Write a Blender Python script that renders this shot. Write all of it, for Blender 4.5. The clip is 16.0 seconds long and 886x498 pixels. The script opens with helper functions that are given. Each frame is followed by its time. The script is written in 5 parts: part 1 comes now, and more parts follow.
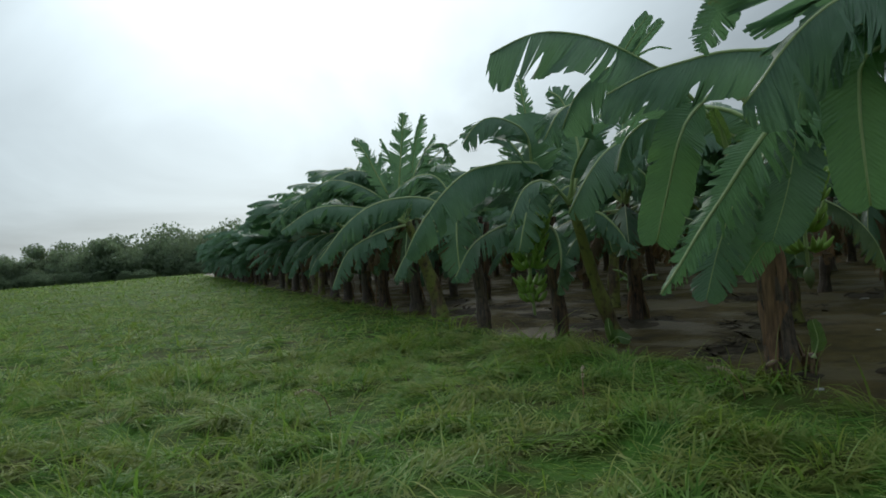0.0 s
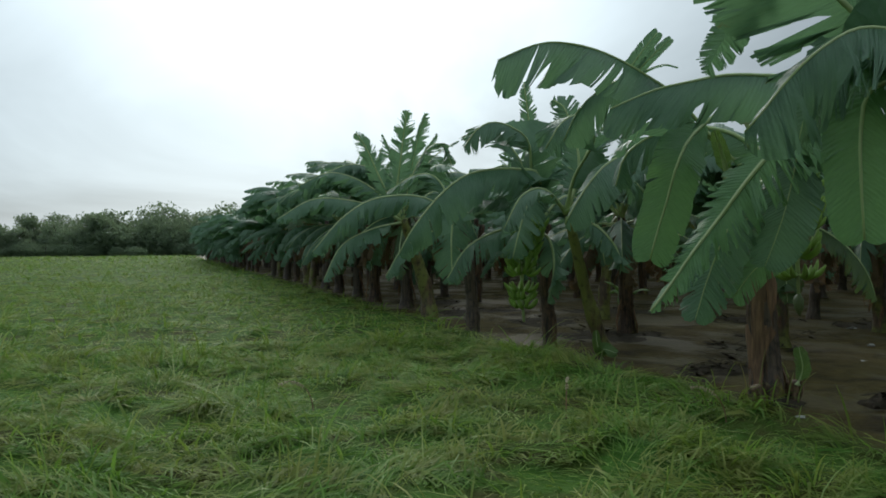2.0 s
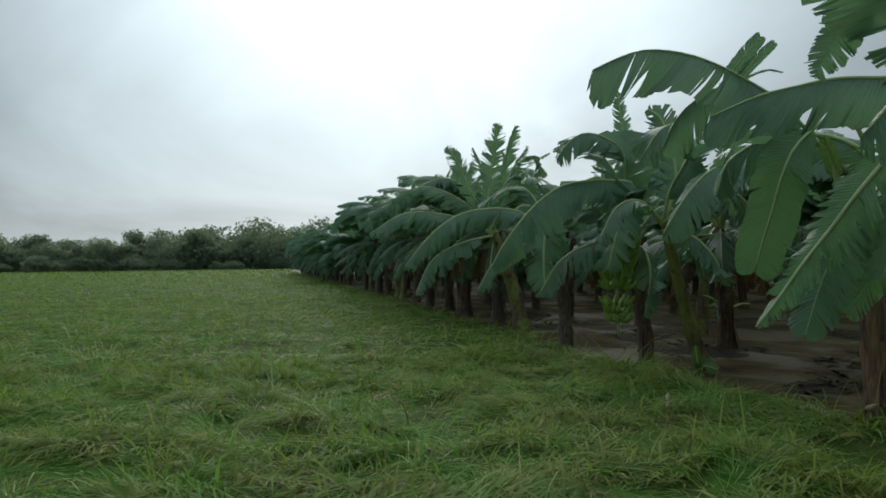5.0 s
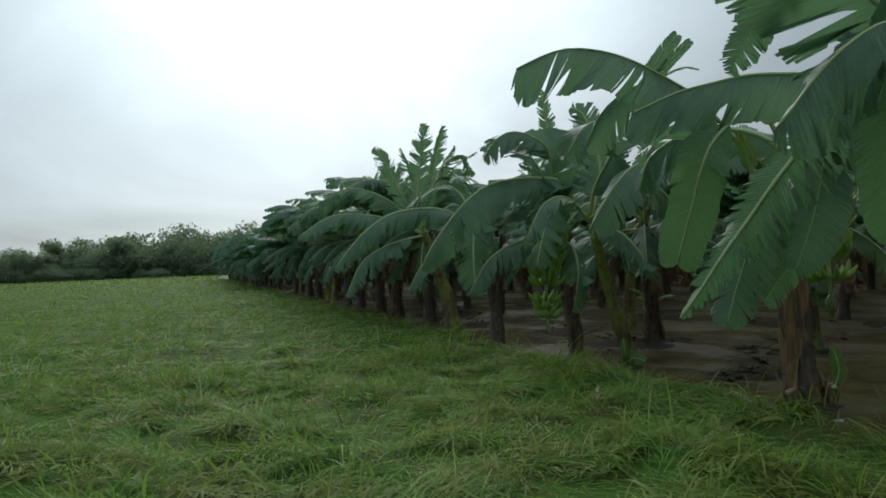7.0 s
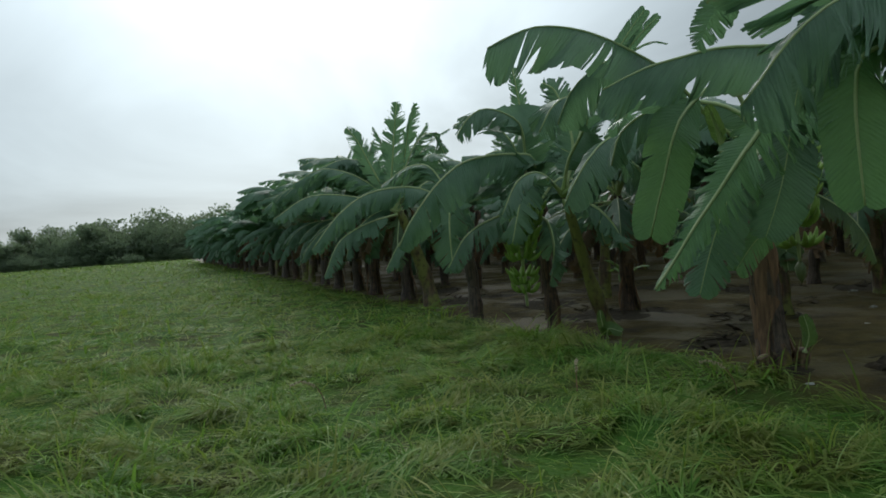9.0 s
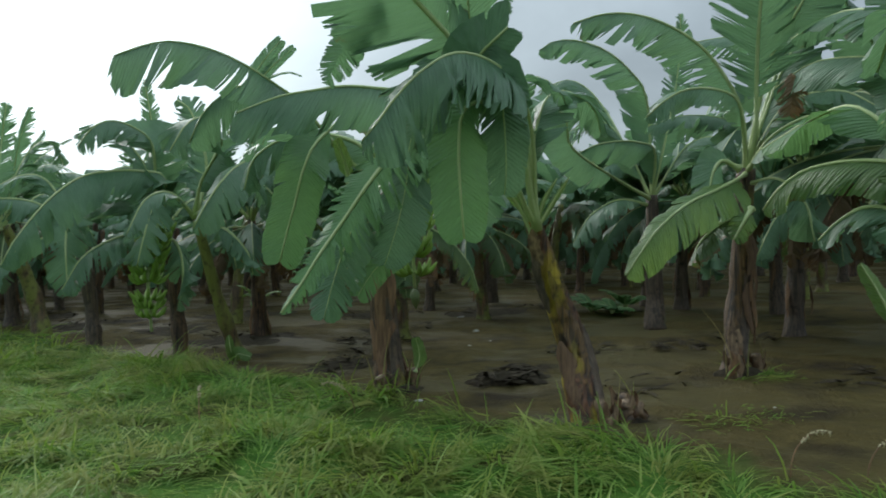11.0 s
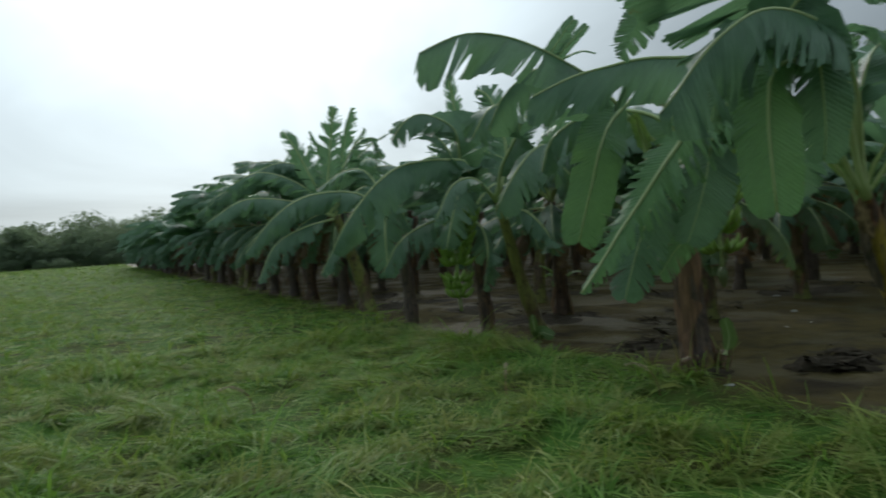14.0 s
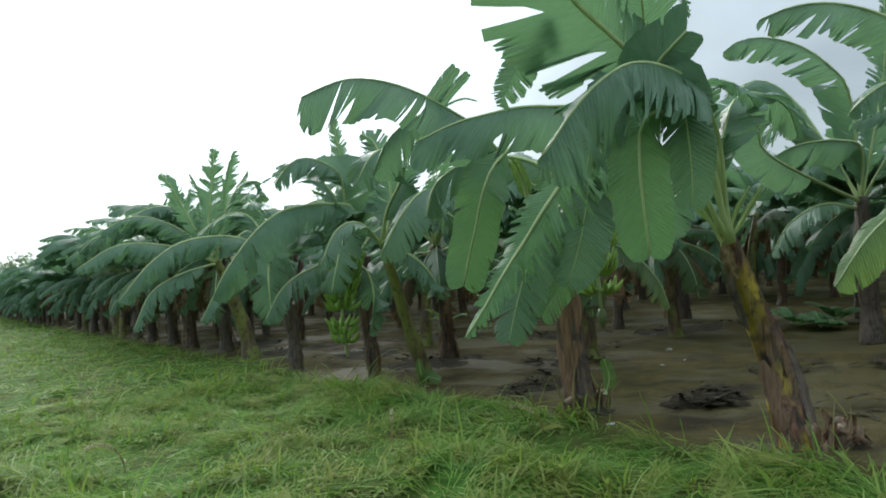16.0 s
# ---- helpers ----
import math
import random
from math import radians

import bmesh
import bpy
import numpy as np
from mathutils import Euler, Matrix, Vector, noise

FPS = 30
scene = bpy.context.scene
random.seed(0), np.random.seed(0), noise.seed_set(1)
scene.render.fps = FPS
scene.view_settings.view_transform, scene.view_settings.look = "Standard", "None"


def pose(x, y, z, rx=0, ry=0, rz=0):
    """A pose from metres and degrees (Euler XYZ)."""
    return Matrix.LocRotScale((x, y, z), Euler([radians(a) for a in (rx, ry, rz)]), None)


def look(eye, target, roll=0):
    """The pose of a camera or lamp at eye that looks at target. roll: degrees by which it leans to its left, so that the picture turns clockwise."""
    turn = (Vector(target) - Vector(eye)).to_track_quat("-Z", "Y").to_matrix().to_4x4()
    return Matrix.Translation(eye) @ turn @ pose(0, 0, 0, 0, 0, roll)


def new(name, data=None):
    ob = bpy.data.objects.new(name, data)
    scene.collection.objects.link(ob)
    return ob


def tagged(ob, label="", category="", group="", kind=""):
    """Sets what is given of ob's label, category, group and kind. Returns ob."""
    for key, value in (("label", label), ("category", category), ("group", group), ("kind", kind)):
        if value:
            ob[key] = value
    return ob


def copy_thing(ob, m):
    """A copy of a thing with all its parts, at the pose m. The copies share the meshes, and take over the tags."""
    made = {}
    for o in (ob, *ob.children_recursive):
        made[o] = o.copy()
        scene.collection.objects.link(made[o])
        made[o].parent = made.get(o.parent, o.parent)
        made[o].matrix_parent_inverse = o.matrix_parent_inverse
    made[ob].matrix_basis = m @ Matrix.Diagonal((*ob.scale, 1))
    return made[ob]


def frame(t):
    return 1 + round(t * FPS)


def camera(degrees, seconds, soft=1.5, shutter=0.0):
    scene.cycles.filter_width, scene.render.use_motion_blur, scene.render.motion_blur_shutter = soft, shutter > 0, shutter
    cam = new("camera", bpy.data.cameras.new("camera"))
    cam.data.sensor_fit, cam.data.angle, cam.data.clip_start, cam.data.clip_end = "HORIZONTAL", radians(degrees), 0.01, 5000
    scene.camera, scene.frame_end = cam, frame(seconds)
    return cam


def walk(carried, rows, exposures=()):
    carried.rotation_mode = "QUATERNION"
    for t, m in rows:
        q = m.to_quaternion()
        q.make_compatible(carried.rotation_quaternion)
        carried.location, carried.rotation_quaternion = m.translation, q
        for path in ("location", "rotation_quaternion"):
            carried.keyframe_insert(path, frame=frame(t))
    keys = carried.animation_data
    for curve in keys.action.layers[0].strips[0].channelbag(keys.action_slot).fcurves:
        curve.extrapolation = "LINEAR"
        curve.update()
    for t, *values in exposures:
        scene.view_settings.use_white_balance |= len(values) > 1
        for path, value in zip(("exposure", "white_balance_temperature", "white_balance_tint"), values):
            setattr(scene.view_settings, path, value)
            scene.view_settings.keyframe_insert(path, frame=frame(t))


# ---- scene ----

cam = camera(57.0, 16.0, soft=1.7, shutter=0.2)
# seconds, x, y, z, yaw, pitch, roll: held by one who stands still and turns
PATH = [
    (0.0, -0.012, 0.020, 1.353, -18.55, 0.04, -4.54),
    (0.5, -0.010, 0.004, 1.389, -18.85, 1.06, -4.19),
    (1.0, -0.028, 0.028, 1.376, -13.59, 0.97, -2.15),
    (1.5, -0.014, 0.011, 1.383, -19.64, 0.38, -1.18),
    (2.0, -0.014, 0.014, 1.380, -18.98, -0.06, -0.45),
    (2.5, -0.008, 0.029, 1.396, -15.12, 1.78, -1.02),
    (3.0, -0.020, 0.068, 1.369, -12.63, 1.47, -0.60),
    (3.2, -0.033, 0.059, 1.385, -12.16, 0.87, -0.27),
    (5.3, -0.044, 0.064, 1.383, -13.06, 0.95, -0.95),
    (5.5, -0.067, 0.049, 1.380, -14.71, 1.10, -1.50),
    (6.0, -0.033, 0.056, 1.379, -18.49, 1.71, -1.57),
    (6.5, -0.030, 0.079, 1.363, -15.73, 1.60, -1.44),
    (7.0, -0.027, 0.081, 1.380, -17.60, 0.84, -2.31),
    (7.5, -0.029, 0.077, 1.387, -18.08, 1.08, -3.69),
    (8.0, -0.029, 0.057, 1.403, -17.47, 2.87, -4.88),
    (8.2, -0.057, 0.027, 1.415, -18.05, 1.99, -4.88),
    (10.3, -0.063, 0.006, 1.407, -23.31, -1.91, -0.88),
    (10.5, -0.047, -0.005, 1.404, -29.79, -1.12, -0.33),
    (11.0, -0.026, -0.056, 1.389, -44.33, -0.43, -1.96),
    (11.5, 0.061, -0.077, 1.389, -46.23, 2.03, -2.59),
    (12.0, 0.070, -0.109, 1.396, -45.33, 1.54, -3.19),
    (12.5, 0.070, -0.053, 1.406, -31.89, -0.13, -4.13),
    (13.0, 0.001, -0.010, 1.406, -17.10, -0.67, -3.02),
    (13.5, -0.013, -0.009, 1.387, -13.07, -0.37, -1.71),
    (14.0, 0.002, -0.036, 1.394, -23.41, -0.83, -3.84),
    (14.5, 0.024, -0.050, 1.393, -33.85, -0.98, -4.34),
    (15.0, 0.051, -0.040, 1.416, -33.76, 0.48, -4.38),
    (15.5, 0.054, -0.015, 1.411, -29.60, -1.02, -4.30),
    (16.0, 0.040, -0.015, 1.403, -31.50, 1.64, -4.37),
]


def carried_pose(x, y, z, yaw, pitch, roll):
    yaw, pitch = radians(yaw), radians(pitch)
    way = Vector((-math.sin(yaw) * math.cos(pitch), math.cos(yaw) * math.cos(pitch), math.sin(pitch)))
    eye = Vector((x, y, z))
    return look(eye, eye + way, roll)


EXPOSURES = [(0.0, 0.62), (0.5, 0.72), (1.0, 0.7), (2.0, 0.76), (2.6, 0.72), (3.2, 0.6), (5.3, 0.64), (7.0, 0.69), (8.2, 0.6), (10.3, 0.84), (10.5, 0.95), (10.8, 1.18), (11.1, 1.55), (11.5, 2.05), (12.2, 2.33), (12.7, 2.45), (13.0, 2.12), (13.4, 1.25), (13.8, 0.68),
             (14.2, 0.86), (14.6, 1.24), (15.0, 1.62), (15.5, 1.78), (16.0, 1.74)]
walk(cam, [(t, carried_pose(*p)) for t, *p in PATH], EXPOSURES)

# ---- sky and sun: a rainy overcast day, the sun low behind thin cloud beyond the row ----
SUN_AZ, SUN_EL = radians(12.0), radians(27.0)  # to the right of +y, above the horizon
world = bpy.data.worlds.new("world")
scene.world = world
world.use_nodes = True
wn, wl = world.node_tree.nodes, world.node_tree.links
wn.clear()
out = wn.new("ShaderNodeOutputWorld")
back = wn.new("ShaderNodeBackground")
back.inputs["Strength"].default_value = SKY_STRENGTH = 0.1
sky = wn.new("ShaderNodeTexSky")
sky.sky_type, sky.sun_disc, sky.sun_elevation, sky.sun_rotation = "NISHITA", False, SUN_EL, SUN_AZ
tc = wn.new("ShaderNodeTexCoord")
sep = wn.new("ShaderNodeSeparateXYZ")
wl.new(tc.outputs["Generated"], sep.inputs[0])


def wmath(op, a, b=0.0, clamp=False):
    n = wn.new("ShaderNodeMath")
    n.operation, n.use_clamp = op, clamp
    for k, v in enumerate((a, b)):
        if isinstance(v, (int, float)):
            n.inputs[k].default_value = v
        else:
            wl.new(v, n.inputs[k])
    return n.outputs[0]


# clouds laid on a plane high above
zc = wmath("MAXIMUM", sep.outputs[2], 0.03)
zc = wmath("ADD", zc, 0.28)
flat = wn.new("ShaderNodeCombineXYZ")
wl.new(wmath("DIVIDE", sep.outputs[0], zc), flat.inputs[0])
wl.new(wmath("DIVIDE", sep.outputs[1], zc), flat.inputs[1])
cloud = wn.new("ShaderNodeTexNoise")
cloud.inputs["Scale"].default_value, cloud.inputs["Detail"].default_value, cloud.inputs["Roughness"].default_value = 0.8, 6.0, 0.55
cloud.inputs["Distortion"].default_value = 0.6
wl.new(flat.outputs[0], cloud.inputs["Vector"])
# glow of the hidden sun through the cloud sheet
sunway = (math.sin(SUN_AZ) * math.cos(SUN_EL), math.cos(SUN_AZ) * math.cos(SUN_EL), math.sin(SUN_EL))
dot = wn.new("ShaderNodeVectorMath")
dot.operation = "DOT_PRODUCT"
wl.new(tc.outputs["Generated"], dot.inputs[0])
dot.inputs[1].default_value = sunway
near_sun = wmath("MAXIMUM", dot.outputs["Value"], 0.0)
glow = wmath("POWER", near_sun, 11.0)
thick = wmath("ADD", wmath("MULTIPLY", cloud.outputs["Fac"], 1.55), 0.22)
level = wmath("MULTIPLY", wmath("ADD", wmath("ADD", wmath("ADD", wmath("MULTIPLY", glow, 8.6), 1.15), wmath("MULTIPLY", wmath("POWER", wmath("SUBTRACT", 1.0, wmath("MAXIMUM", sep.outputs[2], 0.0)), 6.0), 1.4)), wmath("MULTIPLY", wmath("POWER", wmath("MAXIMUM", sep.outputs[2], 0.0), 2.0), 4.9)), thick)
tint = wn.new("ShaderNodeMix")
tint.data_type = "RGBA"
wl.new(wmath("POWER", near_sun, 2.0), tint.inputs["Factor"])
tint.inputs["A"].default_value, tint.inputs["B"].default_value = (0.72, 0.89, 1.0, 1), (0.81, 0.95, 1.02, 1)
cloudcol = wn.new("ShaderNodeMix")
cloudcol.data_type, cloudcol.blend_type = "RGBA", "MULTIPLY"
cloudcol.inputs["Factor"].default_value = 1.0
wl.new(tint.outputs["Result"], cloudcol.inputs["A"])
wl.new(level, cloudcol.inputs["B"])
over = wn.new("ShaderNodeMix")
over.data_type = "RGBA"
over.inputs["Factor"].default_value = 0.96
wl.new(sky.outputs[0], over.inputs["A"])
wl.new(cloudcol.outputs["Result"], over.inputs["B"])
wl.new(over.outputs["Result"], back.inputs["Color"])
wl.new(back.outputs[0], out.inputs[0])

sun = new("sun", bpy.data.lights.new("sun", "SUN"))
sun.data.energy, sun.data.angle, sun.data.color = 0.8, radians(40), (1.0, 0.97, 0.92)
sun.matrix_world = look(Vector(sunway) * 100, (0, 0, 0))

# ---- materials ----
class Mat:
    """A node material with short ways to add nodes."""

    def __init__(self, name, rough=0.5, spec=0.5):
        self.mat = bpy.data.materials.new(name)
        self.mat.use_nodes = True
        self.n, self.l = self.mat.node_tree.nodes, self.mat.node_tree.links
        self.bsdf = self.n["Principled BSDF"]
        self.out = self.n["Material Output"]
        self.bsdf.inputs["Roughness"].default_value = rough
        self.bsdf.inputs["Specular IOR Level"].default_value = spec
        self.coord = self.n.new("ShaderNodeTexCoord")

    def put(self, sock, v):
        if isinstance(v, (int, float, tuple)):
            sock.default_value = v
        else:
            self.l.new(v, sock)

    def math(self, op, a, b=0.0, c=0.0, clamp=False):
        n = self.n.new("ShaderNodeMath")
        n.operation, n.use_clamp = op, clamp
        for k, v in enumerate((a, b, c)):
            self.put(n.inputs[k], v)
        return n.outputs[0]

    def mix(self, fac, a, b):
        n = self.n.new("ShaderNodeMix")
        n.data_type = "RGBA"
        self.put(n.inputs["Factor"], fac)
        self.put(n.inputs["A"], (*a, 1) if isinstance(a, tuple) else a)
        self.put(n.inputs["B"], (*b, 1) if isinstance(b, tuple) else b)
        return n.outputs["Result"]

    def noise(self, scale, detail=4.0, rough=0.55, stretch=None, space="Object", shift=None):
        n = self.n.new("ShaderNodeTexNoise")
        n.inputs["Scale"].default_value, n.inputs["Detail"].default_value, n.inputs["Roughness"].default_value = scale, detail, rough
        vec = self.coord.outputs[space]
        if stretch or shift is not None:
            m = self.n.new("ShaderNodeMapping")
            if stretch:
                m.inputs["Scale"].default_value = stretch
            if shift is not None:
                self.l.new(shift, m.inputs["Location"])
            self.l.new(vec, m.inputs["Vector"])
            vec = m.outputs[0]
        self.l.new(vec, n.inputs["Vector"])
        return n.outputs["Fac"]

    def span(self, v, lo, hi, a=0.0, b=1.0):
        n = self.n.new("ShaderNodeMapRange")
        self.put(n.inputs["Value"], v)
        n.inputs["From Min"].default_value, n.inputs["From Max"].default_value = lo, hi
        n.inputs["To Min"].default_value, n.inputs["To Max"].default_value = a, b
        return n.outputs[0]

    def chance(self):
        return self.n.new("ShaderNodeObjectInfo").outputs["Random"]

    def island(self):
        return self.n.new("ShaderNodeNewGeometry").outputs["Random Per Island"]

    def bump(self, height, strength, distance):
        n = self.n.new("ShaderNodeBump")
        n.inputs["Strength"].default_value, n.inputs["Distance"].default_value = strength, distance
        self.put(n.inputs["Height"], height)
        self.l.new(n.outputs[0], self.bsdf.inputs["Normal"])
        return n.outputs[0]

    def colour(self, c):
        self.put(self.bsdf.inputs["Base Color"], (*c, 1) if isinstance(c, tuple) else c)

    def translucent(self, c, fac, normal=None):
        """Lets light through, as thin leaves do."""
        t = self.n.new("ShaderNodeBsdfTranslucent")
        self.put(t.inputs["Color"], (*c, 1) if isinstance(c, tuple) else c)
        m = self.n.new("ShaderNodeMixShader")
        m.inputs[0].default_value = fac
        if normal is not None:
            self.l.new(normal, t.inputs["Normal"])
        self.l.new(self.bsdf.outputs[0], m.inputs[1])
        self.l.new(t.outputs[0], m.inputs[2])
        self.l.new(m.outputs[0], self.out.inputs["Surface"])


def leaf_material(name, dark, light, through_col, dry=0.0, rough=0.35):
    m = Mat(name, rough=rough, spec=0.46)
    uv = m.n.new("ShaderNodeSeparateXYZ")
    m.l.new(m.coord.outputs["UV"], uv.inputs[0])
    veins = m.math("SINE", m.math("MULTIPLY", uv.outputs[0], 420.0))
    fine = m.noise(1.0, 3.0, stretch=(70.0, 3.0, 1.0), space="UV")
    broad = m.noise(2.3, 4.0)
    mottle = m.noise(9.0, 5.0)
    col = m.mix(m.span(broad, 0.3, 0.7), dark, light)
    col = m.mix(m.math("MULTIPLY", m.span(fine, 0.35, 0.75), 0.5), col, tuple(min(1, c * 1.5) for c in light))
    col = m.mix(m.math("MULTIPLY", m.chance(), 0.35), col, tuple(c * 0.75 for c in dark))
    # browned tips and torn edges
    edge = m.math("ABSOLUTE", uv.outputs[1])
    wear = m.math("ADD", m.math("MULTIPLY", edge, 0.42), m.math("MULTIPLY", mottle, 0.75))
    brown = m.span(wear, 0.86 - dry, 0.98 - dry)
    brown.node.clamp = True
    col = m.mix(brown, col, (0.16, 0.105, 0.045))
    m.colour(col)
    m.put(m.bsdf.inputs["Roughness"], m.span(mottle, 0.3, 0.8, rough - 0.06, rough + 0.2))
    nrm = m.bump(m.math("ADD", m.math("MULTIPLY", veins, 0.2), m.math("MULTIPLY", fine, 2.2)), 0.6, 0.012)
    m.translucent(m.mix(brown, through_col, (0.2, 0.1, 0.03)), 0.36, nrm)
    return m.mat


M_LEAF = leaf_material("banana_leaf", (0.076, 0.162, 0.094), (0.142, 0.252, 0.145), (0.16, 0.31, 0.14))
# brighter, greener copy: light on leaves facing the viewer is put into the colour
M_LEAF_LIT_GREEN = leaf_material("banana_leaf_lit_green", (0.088, 0.200, 0.078), (0.138, 0.275, 0.108), (0.18, 0.36, 0.12))
M_LEAF_PALE = leaf_material("banana_leaf_pale", (0.075, 0.15, 0.05), (0.12, 0.21, 0.06), (0.22, 0.36, 0.08))
M_LEAF_DRYING = leaf_material("banana_leaf_drying", (0.05, 0.10, 0.045), (0.09, 0.15, 0.055), (0.15, 0.24, 0.06), dry=0.12)
M_LEAF_DEAD = leaf_material("banana_leaf_dead", (0.12, 0.085, 0.05), (0.21, 0.145, 0.08), (0.16, 0.10, 0.045), dry=0.1, rough=0.7)


def rib_material():
    m = Mat("leaf_midrib", rough=0.4)
    col = m.mix(m.span(m.noise(5.0), 0.3, 0.7), (0.36, 0.46, 0.19), (0.50, 0.57, 0.29))
    m.colour(m.mix(m.math("MULTIPLY", m.noise(40.0, stretch=(1, 1, 0.1)), 0.3), col, (0.27, 0.36, 0.12)))
    return m.mat


M_RIB = rib_material()


def stem_material(name, dry, wet, fresh, amount):
    m = Mat(name, rough=0.5)
    fibre = m.noise(38.0, 4.0, stretch=(1, 1, 0.06))
    patch = m.noise(4.2, 4.0, stretch=(1, 1, 0.45))
    big = m.noise(1.7, 3.0, stretch=(1, 1, 0.6))
    col = m.mix(m.span(fibre, 0.38, 0.62), wet, dry)
    green = m.span(m.math("ADD", m.math("MULTIPLY", patch, 0.6), m.math("MULTIPLY", big, 0.5)), 0.62 - amount, 0.74 - amount)
    green.node.clamp = True
    col = m.mix(green, col, fresh)
    col = m.mix(m.span(m.noise(11.0, 5.0), 0.52, 0.75), col, tuple(c * 0.35 for c in wet))
    m.colour(col)
    m.put(m.bsdf.inputs["Roughness"], m.span(patch, 0.3, 0.7, 0.35, 0.7))
    m.bump(m.math("ADD", fibre, m.math("MULTIPLY", patch, 1.5)), 1.0, 0.03)
    return m.mat


M_STEM = stem_material("banana_stem", (0.18, 0.10, 0.052), (0.036, 0.022, 0.015), (0.24, 0.21, 0.04), 0.02)
M_STEM_GREEN = stem_material("banana_stem_green", (0.18, 0.11, 0.055), (0.07, 0.05, 0.028), (0.20, 0.21, 0.045), 0.16)
M_STEM_YELLOW = stem_material("banana_stem_yellow", (0.19, 0.082, 0.038), (0.030, 0.018, 0.012), (0.42, 0.31, 0.03), 0.11)
M_STEM_FRESH = stem_material("banana_stem_fresh", (0.20, 0.11, 0.04), (0.05, 0.03, 0.015), (0.34, 0.27, 0.03), 0.07)
M_STEM_MOSS = stem_material("banana_stem_moss", (0.20, 0.12, 0.065), (0.035, 0.024, 0.018), (0.24, 0.22, 0.035), 0.03)
M_STEM_DARK = stem_material("banana_stem_dark", (0.16, 0.11, 0.075), (0.062, 0.045, 0.034), (0.14, 0.14, 0.045), -0.04)


def sheath_material():
    m = Mat("dry_sheath", rough=0.75)
    fibre = m.noise(45.0, 4.0, stretch=(1, 1, 0.08))
    col = m.mix(m.span(fibre, 0.3, 0.7), (0.10, 0.055, 0.032), (0.36, 0.20, 0.10))
    m.colour(m.mix(m.math("MULTIPLY", m.chance(), 0.6), col, (0.07, 0.045, 0.032)))
    m.bump(fibre, 0.7, 0.008)
    return m.mat


M_SHEATH = sheath_material()


def stub_material():
    m = Mat("cut_stub", rough=0.65)
    fibre = m.noise(30.0, 4.0, stretch=(1, 1, 0.12))
    col = m.mix(m.span(fibre, 0.35, 0.65), (0.10, 0.06, 0.035), (0.34, 0.225, 0.13))
    m.colour(m.mix(m.span(m.noise(9.0, 4.0), 0.5, 0.68), col, (0.05, 0.03, 0.02)))
    m.bump(fibre, 0.8, 0.01)
    return m.mat


M_STUB = stub_material()


def straw_material():
    m = Mat("straw_fibre", rough=0.7, spec=0.2)
    m.colour(m.mix(m.chance(), (0.34, 0.27, 0.12), (0.22, 0.30, 0.08)))
    return m.mat


M_STRAW = straw_material()


def fruit_material():
    m = Mat("green_banana", rough=0.6, spec=0.3)
    col = m.mix(m.span(m.noise(8.0), 0.3, 0.7), (0.19, 0.33, 0.055), (0.32, 0.49, 0.10))
    m.colour(m.mix(m.math("MULTIPLY", m.chance(), 0.4), col, (0.18, 0.29, 0.07)))
    return m.mat


M_FRUIT = fruit_material()


def bud_material():
    m = Mat("banana_bud", rough=0.45)
    m.colour(m.mix(m.span(m.noise(7.0), 0.3, 0.7), (0.10, 0.14, 0.05), (0.16, 0.2, 0.08)))
    return m.mat


M_BUD = bud_material()


def grass_material():
    m = Mat("grass_blade", rough=0.55, spec=0.08)
    pos = m.n.new("ShaderNodeNewGeometry")
    r = pos.outputs["Random Per Island"]
    n = m.n.new("ShaderNodeTexNoise")
    n.inputs["Scale"].default_value, n.inputs["Detail"].default_value = 0.55, 3.0
    m.l.new(pos.outputs["Position"], n.inputs["Vector"])
    n2 = m.n.new("ShaderNodeTexNoise")
    n2.inputs["Scale"].default_value, n2.inputs["Detail"].default_value = 3.0, 3.0
    m.l.new(pos.outputs["Position"], n2.inputs["Vector"])
    green = m.mix(r, (0.066, 0.182, 0.030), (0.215, 0.405, 0.085))
    straw = m.mix(r, (0.18, 0.21, 0.045), (0.42, 0.43, 0.14))
    f = m.math("ADD", m.math("MULTIPLY", m.span(n2.outputs["Fac"], 0.43, 0.62), 0.75), m.math("MULTIPLY", m.span(n.outputs["Fac"], 0.35, 0.7), 0.3))
    f = m.math("ADD", f, m.math("MULTIPLY", m.span(m.math("FRACT", m.math("MULTIPLY", r, 17.3)), 0.86, 1.0), 0.8), clamp=True)
    col = m.mix(f, green, straw)
    # lush and yellowed stretches, a stride or two across
    n3 = m.n.new("ShaderNodeTexNoise")
    n3.inputs["Scale"].default_value, n3.inputs["Detail"].default_value = 1.15, 3.0
    m.l.new(pos.outputs["Position"], n3.inputs["Vector"])
    old = m.span(n3.outputs["Fac"], 0.52, 0.66)
    old.node.clamp = True
    col = m.mix(m.math("MULTIPLY", old, 0.68), col, m.mix(r, (0.10, 0.125, 0.024), (0.24, 0.25, 0.06)))
    m.colour(col)
    m.translucent(m.mix(0.5, col, (0.22, 0.39, 0.04)), 0.42)
    return m.mat


M_GRASS = grass_material()


def stray_sheen_material():
    m = Mat("stray_sheen_blade", rough=0.5, spec=0.15)
    # straw-pale tones, with the sheen of wet grass put into the colour
    m.colour(m.mix(m.island(), (0.22, 0.40, 0.10), (0.50, 0.52, 0.22)))
    m.translucent((0.3, 0.42, 0.1), 0.3)
    return m.mat


M_STRAY_SHEEN = stray_sheen_material()


